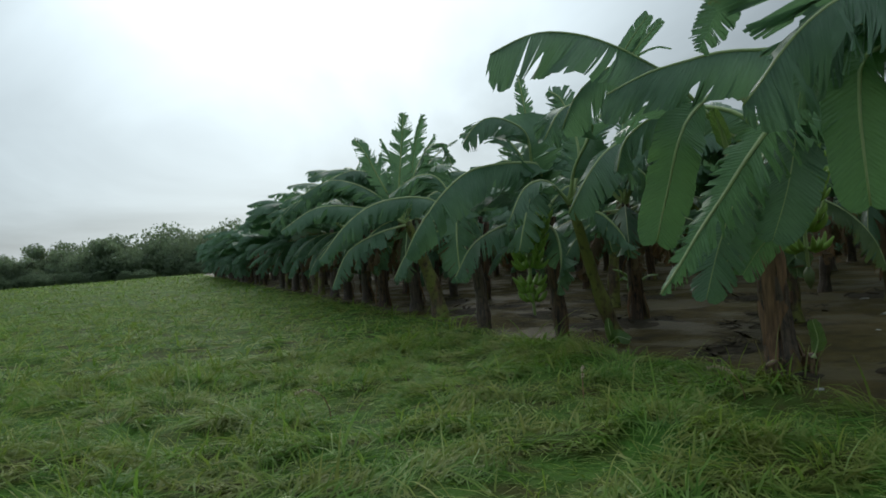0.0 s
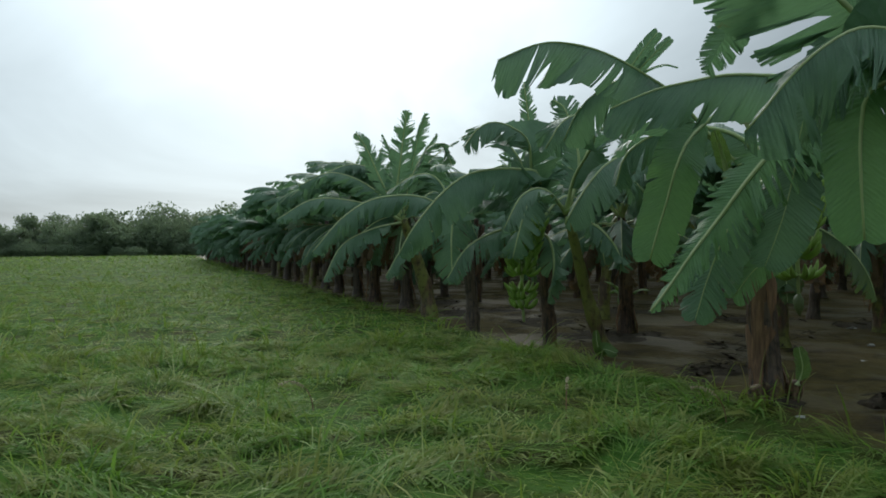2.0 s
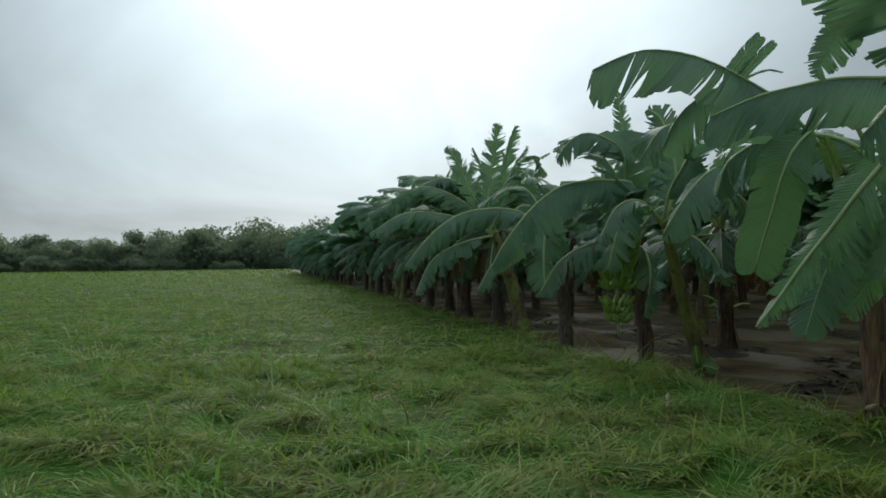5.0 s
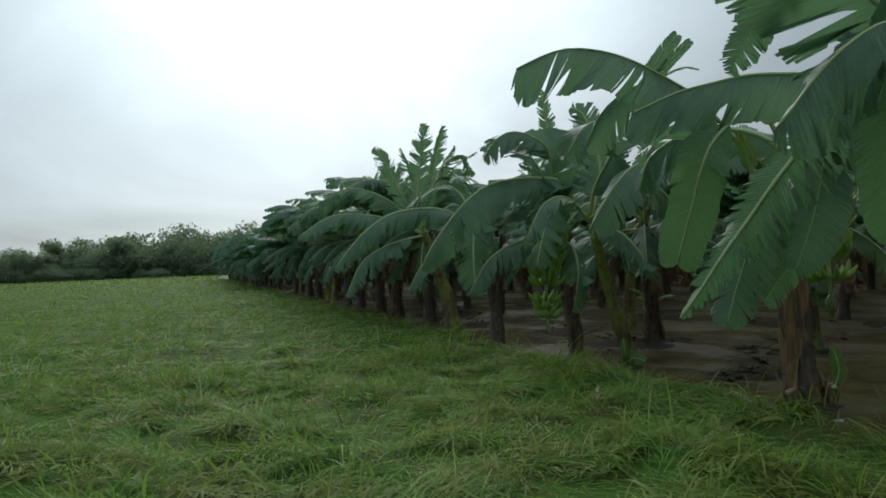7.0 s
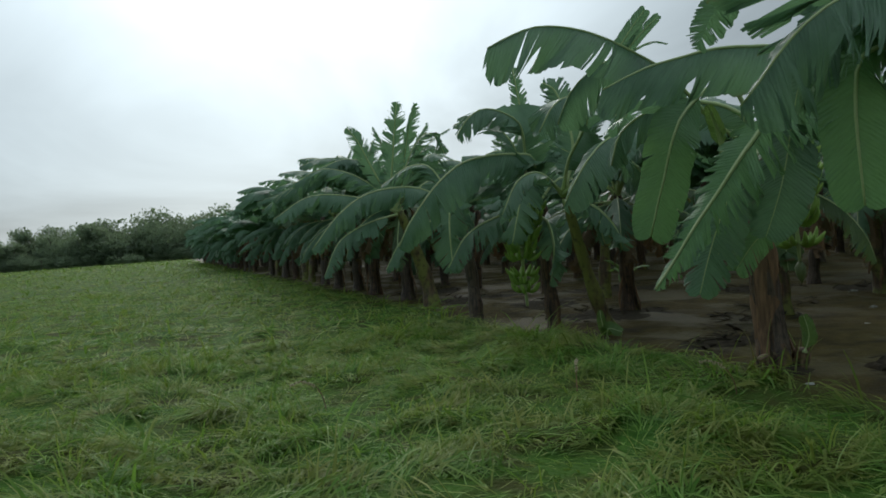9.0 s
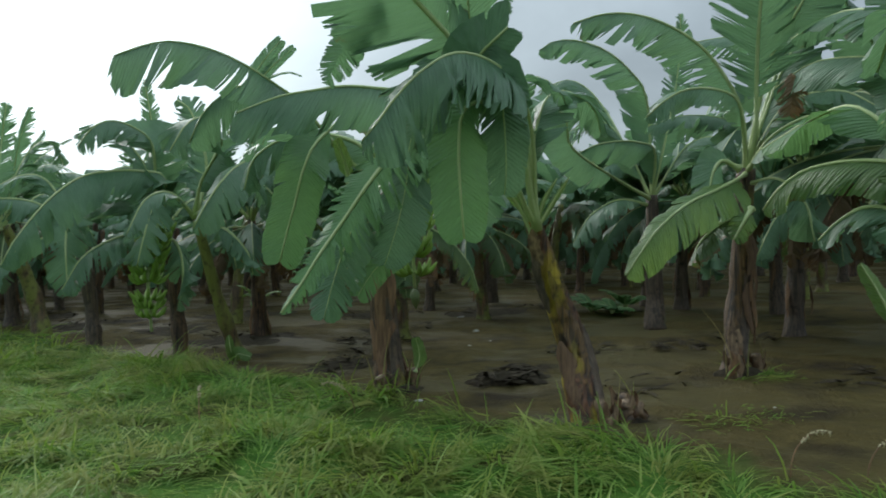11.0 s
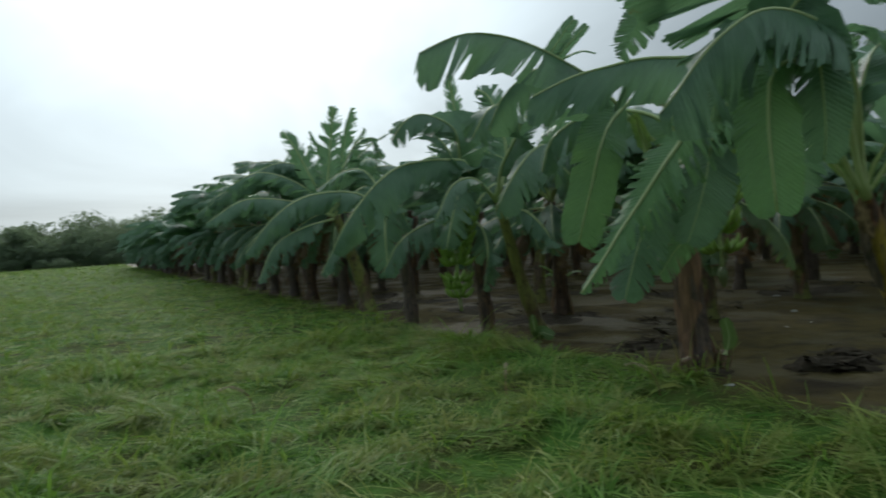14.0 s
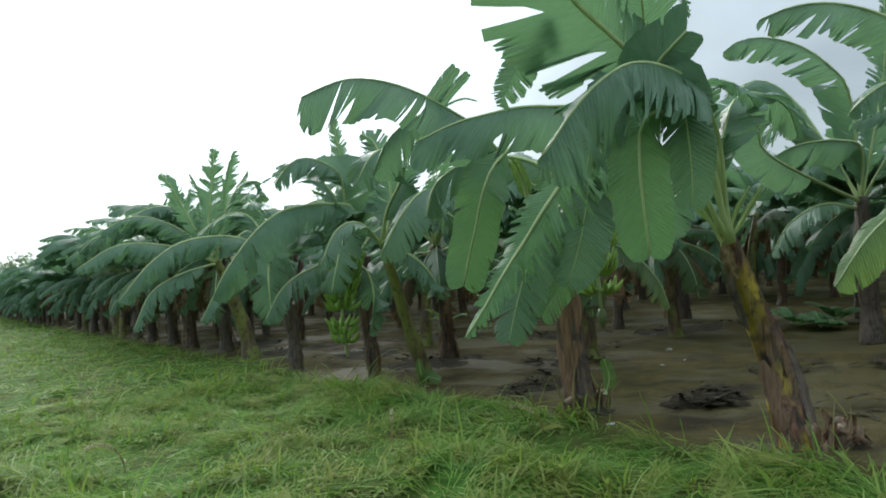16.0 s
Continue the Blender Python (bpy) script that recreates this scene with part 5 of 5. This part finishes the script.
# ---- the rest of the plantation: plants in rows away from the field ----
FINE = [generic_plant(v, 0.7, (2.0, 2.2, 2.1, 1.9, 2.25)[v], (10.9 + 3.3 * (v % 3), 3.0 + 3.3 * (v // 3) * 3 + 5 * (v % 2), -0.03)) for v in range(5)]
COARSE = [generic_plant(v + 7, 0.36, (2.1, 2.3, 2.0)[v], (5.6 + 0.3 * v, 44.0 + 2.7 * v, -0.03)) for v in range(3)]
DISTANT = [distant_plant(v, (2.05, 2.25, 1.95, 2.15)[v], (14.6 + 3.2 * v, 9.0 + 4.0 * v, -0.03)) for v in range(4)]
spot = random.Random(4)
taken = [tuple(o.location[:2]) for o in FINE + COARSE + DISTANT + [leaning, upright, green_stem, bearing, farther, pale_stem, second_row, nearest, third_row]]


def plant_at(x, y, source, low=0.95, high=1.12):
    if min((x - a) ** 2 + (y - b) ** 2 for a, b in taken) < 1.6**2:
        return
    taken.append((x, y))
    size = spot.uniform(low, high)
    ob = copy_thing(spot.choice(source), pose(x, y, -0.03, spot.gauss(0, 2), spot.gauss(0, 2), spot.gauss(0, 32)))
    ob.scale = (size, size, size)


for y in np.arange(18.6, 126, 2.6):
    plant_at(5.3 + spot.gauss(0, 0.15) + 0.008 * y, y, FINE if y < 28 else (COARSE if y < 48 else DISTANT), *((1.04, 1.16) if y < 32 else (1.12, 1.28)))
for row in range(11):
    x = 7.9 + 3.0 * row
    y = 9.4 if row == 0 else 0.3 * x - 1.2
    while y < (124, 112, 80, 62, 62, 62, 62, 60, 60, 60, 60)[row]:
        near = math.hypot(x, y)
        plant_at(x + spot.gauss(0, 0.3), y + spot.gauss(0, 0.3), FINE if near < 15 else (COARSE if near < 22 else DISTANT), *((1.02, 1.2) if y > 26 and row < 4 else ((0.86, 1.02) if row < 2 else (0.92, 1.1))))
        y += 2.6


FINE[0].scale = (1.3, 1.3, 1.3)

# ---- young shoots and litter on the mud ----
def young_shoot(place, blades, label):
    ob = thing("banana_shoot", place, label, "banana shoot")
    rng = np.random.default_rng(int(place[0] * 10 + place[1] * 100))
    add_trunk(ob, [(0, 0, -0.04), (0, 0, 0.25), (0.01, 0, 0.5)], 0.045, 0.02, 3, M_STEM_GREEN, 9, "stem")
    for k in range(blades):
        add_leaf(ob, arch((0, 0, 0.42), 137 * k + 40, 75 - 9 * k, rng.uniform(0.5, 0.7), 50 + 12 * k), 0.2, seed=400 + k, torn=0.0, droop=0.4, lod=0.6, material=M_LEAF_PALE, rib=0.012)
    return ob


young_shoot((8.17, 13.31, -0.04), 5, "small green banana shoot on the mud")
near_shoot = thing("banana_shoot", (6.42, 1.82, -0.04), "pale green young banana shoot with a furled leaf", "banana shoot")
add_trunk(near_shoot, [(0, 0, -0.05), (0.17, 0.10, 0.36), (0.20, 0.13, 0.64)], 0.055, 0.025, 21, M_STEM_GREEN, 10, "stem")
add_leaf(near_shoot, [(0.19, 0.13, 0.60), (0.20, 0.16, 0.76), (0.19, 0.24, 0.95), (0.17, 0.35, 1.16)], 0.2, (-0.8, -0.4, 0.4), droop=0.9, torn=0.0, seed=201, material=M_LEAF_PALE, rib=0.014)
add_leaf(near_shoot, [(0.19, 0.12, 0.60), (0.13, 0.04, 0.77), (0.16, -0.03, 0.89)], 0.2, (-0.8, -0.4, 0.4), droop=0.7, torn=0.0, seed=202, material=M_LEAF_PALE, rib=0.014)

for place, size in (((12.8, 9.1, -0.02), 0.75), ((13.5, 8.8, -0.02), 0.9), ((12.6, 8.5, -0.02), 0.6)):
    bush = thing("weed", place, "low broad-leaved green weed on the mud", "weed")
    for k in range(9):
        add_leaf(bush, arch((0, 0, 0.02), 40 * k + place[0] * 90, 70 - 5 * k, 0.75 * size, 75), 0.28, seed=430 + k, torn=0.05, droop=0.4, lod=0.5, rib=0.01, material=M_LEAF_LIT_GREEN)


def leaf_heap(place, size, count, seed, label, mound=0.0):
    """A sodden heap of old leaves and stem pieces."""
    rng = np.random.default_rng(seed)
    heap = thing("leaf_heap", place, label, "leaf litter")
    if mound:
        part("mound", lump(size * 1.05, mound, seed, M_ROT, "mound", 0.55), heap)
    for k in range(count):
        a = rng.uniform(0, 6.28)
        r = size * math.sqrt(rng.random())
        z = 0.02 + (mound + 0.03) * (1 - (r / size) ** 2) * rng.uniform(0.7, 1.05)
        head = rng.uniform(0, 360)
        c = (r * math.cos(a), 0.7 * r * math.sin(a), z)
        pts = arch((c[0] - 0.2 * math.cos(radians(head)), c[1] - 0.2 * math.sin(radians(head)), z), head, rng.uniform(-8, 30), rng.uniform(0.12, 0.42), rng.uniform(5, 60), 4)
        rng2 = np.random.default_rng(seed * 100 + k)
        p, ln = curve_points([np.maximum(q, (-9, -9, 0.01)) for q in pts], 12)
        v, f, uv = blade_mesh(p, ln, rng.uniform(0.03, 0.11), (0, 0, 1), rng.uniform(0.0, 0.6), 0.5, rng2, 0.0, 0.5)
        part("old_leaf", mesh_of("old_leaf", v, f, M_ROT, uv), heap)
    return heap


leaf_heap((6.26, 5.44, -0.05), 0.42, 60, 1, "dark sodden heap of rotting banana leaves on mud", 0.13)
leaf_heap((6.1, 7.8, -0.05), 0.6, 46, 2, "dark sodden heap of rotting banana leaves beside grass", 0.06)
leaf_heap((8.5, 6.2, -0.05), 0.6, 26, 3, "scattered rotting banana leaves on wet mud")
leaf_heap((9.4, 5.4, -0.05), 0.5, 24, 4, "scattered rotting banana leaves on wet mud")
leaf_heap((9.2, 10.3, -0.05), 0.9, 34, 5, "scattered rotting banana leaves on wet mud")
leaf_heap((8.3, 2.6, -0.05), 0.7, 18, 7, "thin scatter of rotting leaf strips on wet mud")
leaf_heap((6.9, 4.2, -0.05), 0.8, 16, 8, "thin scatter of rotting leaf strips on wet mud")
leaf_heap((10.6, 4.9, -0.05), 0.7, 22, 9, "thin scatter of rotting leaf strips on wet mud")
leaf_heap((7.5, 9.3, -0.05), 0.9, 34, 6, "scattered rotting banana leaves on wet mud")
for k, (x, y) in enumerate(((6.6, 11.6), (7.0, 14.2), (6.7, 17.0), (9.2, 15.8), (10.6, 12.8), (12.2, 11.0), (6.9, 20.5))):
    leaf_heap((x, y, -0.05), 1.3, 30, 20 + k, "dark scatter of rotting leaves under the rows", 0.05)


def litter(place, size, seed):
    rng = np.random.default_rng(seed)
    v = [(size * math.cos(a) * rng.uniform(0.6, 1.1), size * math.sin(a) * rng.uniform(0.5, 1.0), 0.01 + 0.35 * size * rng.random()) for a in np.linspace(0, 6.28, 9)[:-1]]
    v.append((0, 0, 0.02 + size * 0.3))
    v += [(x * 0.95, y * 0.95, -0.01) for x, y, _ in v[:8]]
    f = [(k, (k + 1) % 8, 8) for k in range(8)] + [(9 + k, 9 + (k + 1) % 8, (k + 1) % 8, k) for k in range(8)]
    ob = new("litter", mesh_of("litter", v, f, M_LITTER, smooth=False))
    ob.matrix_basis = pose(*place)
    return tagged(ob, "crumpled pale scrap lying on the mud", "litter")


for k, (x, y, s) in enumerate(((11.1, 10.9, 0.09), (8.0, 7.72, 0.07), (8.57, 7.84, 0.05), (6.48, 2.82, 0.04), (4.96, 5.44, 0.05), (9.5, 9.0, 0.06))):
    litter((x, y, -0.06), s, k)


def seed_stalk(place, height, heading, seed):
    """A grass stalk that nods under its seed head."""
    rng = np.random.default_rng(seed)
    ob = thing("grass_stalk", place, "pale dry grass stalk with a nodding seed head", "grass stalk")
    line = arch((0, 0, 0), heading, 88, height, 110, 7)
    p, _ = curve_points(line, 18)
    v, f = tube(p, np.linspace(0.005, 0.003, 18), 5)
    part("stalk", mesh_of("stalk", v, f, M_SHEATH), ob)
    verts, faces = [], []
    for k in range(9, 18):
        for q in range(4):
            d = unit(rng.standard_normal(3)) * 0.014
            vv, ff = tube(np.array([p[k], p[k] + d * 0.6, p[k] + d * 1.3 + [0, 0, -0.012]]), [0.003, 0.007, 0.001], 4)
            b = len(verts)
            verts += list(vv)
            faces += [tuple(i + b for i in face) for face in ff]
    tagged(part("seed_head", mesh_of("seed_head", verts, faces, M_SEED), ob), "pale straw-coloured seed head", kind="stuff")


for k, (x, y, h, head) in enumerate(((4.62, 1.92, 0.42, 330), (4.78, 1.56, 0.42, 320), (4.2, 5.4, 0.45, 120), (3.1, 6.0, 0.5, 60), (1.2, 7.0, 0.5, 200))):
    seed_stalk((x, y, -0.02), h, head, k)

# ---- the far edge of the field: bushes and trees ----
def far_tree(variant, height, width, place):
    rng = np.random.default_rng(700 + variant)
    tree = thing("tree", place, "far dark green tree with a rounded uneven crown", "tree", "trees beyond the field")
    p = np.array([(0, 0, -0.3), (0.1, 0, height * 0.3), (rng.normal(0, 0.3), 0.1, height * 0.75)])
    q, _ = curve_points(p, 8)
    v, f = tube(q, np.linspace(0.22, 0.07, 8) * height / 6, 7)
    verts, faces = list(v), list(f)
    for k in range(6):
        a = k * 1.9
        b = len(verts)
        start = q[3 + k % 4]
        end = start + np.array([math.cos(a) * width * 0.35, math.sin(a) * width * 0.35, height * 0.22])
        c, _ = curve_points([start, (start + end) / 2 + [0, 0, 0.2], end], 5)
        vv, ff = tube(c, np.linspace(0.08, 0.03, 5) * height / 6, 5)
        verts += list(vv)
        faces += [tuple(i + b for i in face) for face in ff]
    part("trunk", mesh_of("trunk", verts, faces, M_BARK), tree)
    verts, faces = [], []
    clumps = 26
    for k in range(clumps):
        a, e = rng.uniform(0, 6.28), rng.uniform(-0.6, 1.4)
        c = np.array([math.cos(a) * math.cos(e) * width * 0.42, math.sin(a) * math.cos(e) * width * 0.42, height * 0.55 + math.sin(e) * height * 0.38])
        c = c * [1, 1, 1] * rng.uniform(0.75, 1.05)
        size = width * rng.uniform(0.13, 0.24)
        for _ in range(120):
            d = unit(rng.standard_normal(3)) * size * rng.random() ** 0.4 * [1.1, 1.1, 0.8]
            n1 = unit(rng.standard_normal(3))
            n2 = unit(np.cross(n1, rng.standard_normal(3)))
            s = rng.uniform(0.10, 0.24)
            b = len(verts)
            o = c + d
            verts += [o - n1 * s, o + n2 * s * 0.45, o + n1 * s, o - n2 * s * 0.45]
            faces.append((b, b + 1, b + 2, b + 3))
    # skirts of undergrowth
    for _ in range(700):
        a, r = rng.uniform(0, 6.28), width * 0.5 * math.sqrt(rng.random())
        o = np.array([r * math.cos(a), r * math.sin(a), height * 0.6 * rng.random() ** 1.2])
        n1 = unit(rng.standard_normal(3))
        n2 = unit(np.cross(n1, rng.standard_normal(3)))
        s = rng.uniform(0.16, 0.36)
        b = len(verts)
        verts += [o - n1 * s, o + n2 * s * 0.5, o + n1 * s, o - n2 * s * 0.5]
        faces.append((b, b + 1, b + 2, b + 3))
    part("crown", mesh_of("crown", verts, faces, M_TREE_LEAF, smooth=False), tree)
    return tree


TREES = [far_tree(v, h, w, (16.0 + 11 * v, 246.0 + 2.5 * v, 0)) for v, (h, w) in enumerate(((6.0, 5.5), (4.6, 6.2), (5.2, 4.8), (3.9, 5.6), (4.3, 6.6)))]
HEIGHTS = (6.0, 4.6, 5.2, 3.9, 4.3)
for tree in TREES:
    tree.scale = (1.9, 1.9, 1.9)
x = -240.0
while x < 120:
    for depth in (236.0, 254.0):
        pick = spot.randrange(5)
        tall = 8.3 + 1.9 * min(1.0, max(0.0, (x + 45) / 40)) + (0.8 if depth > 245 else 0)
        size = tall * spot.choice((0.78, 0.86, 0.92, 1.0, 1.05, 1.22)) / HEIGHTS[pick]
        ob = copy_thing(TREES[pick], pose(x + spot.uniform(-2, 2), depth + spot.uniform(-4, 4), 0, 0, 0, spot.uniform(0, 360)))
        ob.scale = (max(size, 1.6), max(size, 1.6), size)
    x += 6.6
for k in range(46):
    size = spot.uniform(0.6, 1.0)
    ob = copy_thing(TREES[k % 5], pose(-225 + 5.6 * k + spot.uniform(-2, 2), 228 + spot.uniform(-3, 4), 0, 0, 0, spot.uniform(0, 360)))
    ob.scale = (size * 1.4, size * 1.4, size * 0.8)
# dense hedge added behind the last row, to block bright sky between stems
for k in range(30):
    ob = copy_thing(TREES[k % 5], pose(41.0 + spot.uniform(-1.5, 1.5), -14 + 2.8 * k, 0, 0, 0, spot.uniform(0, 360)))
    ob.scale = (0.75, 0.75, 0.75)
for k in range(14):
    ob = copy_thing(TREES[k % 5], pose(16.5 + 2.3 * k, 64.0 + 6 * math.sin(k * 0.6), 0, 0, 0, spot.uniform(0, 360)))
    ob.scale = (0.75, 0.75, 0.75)
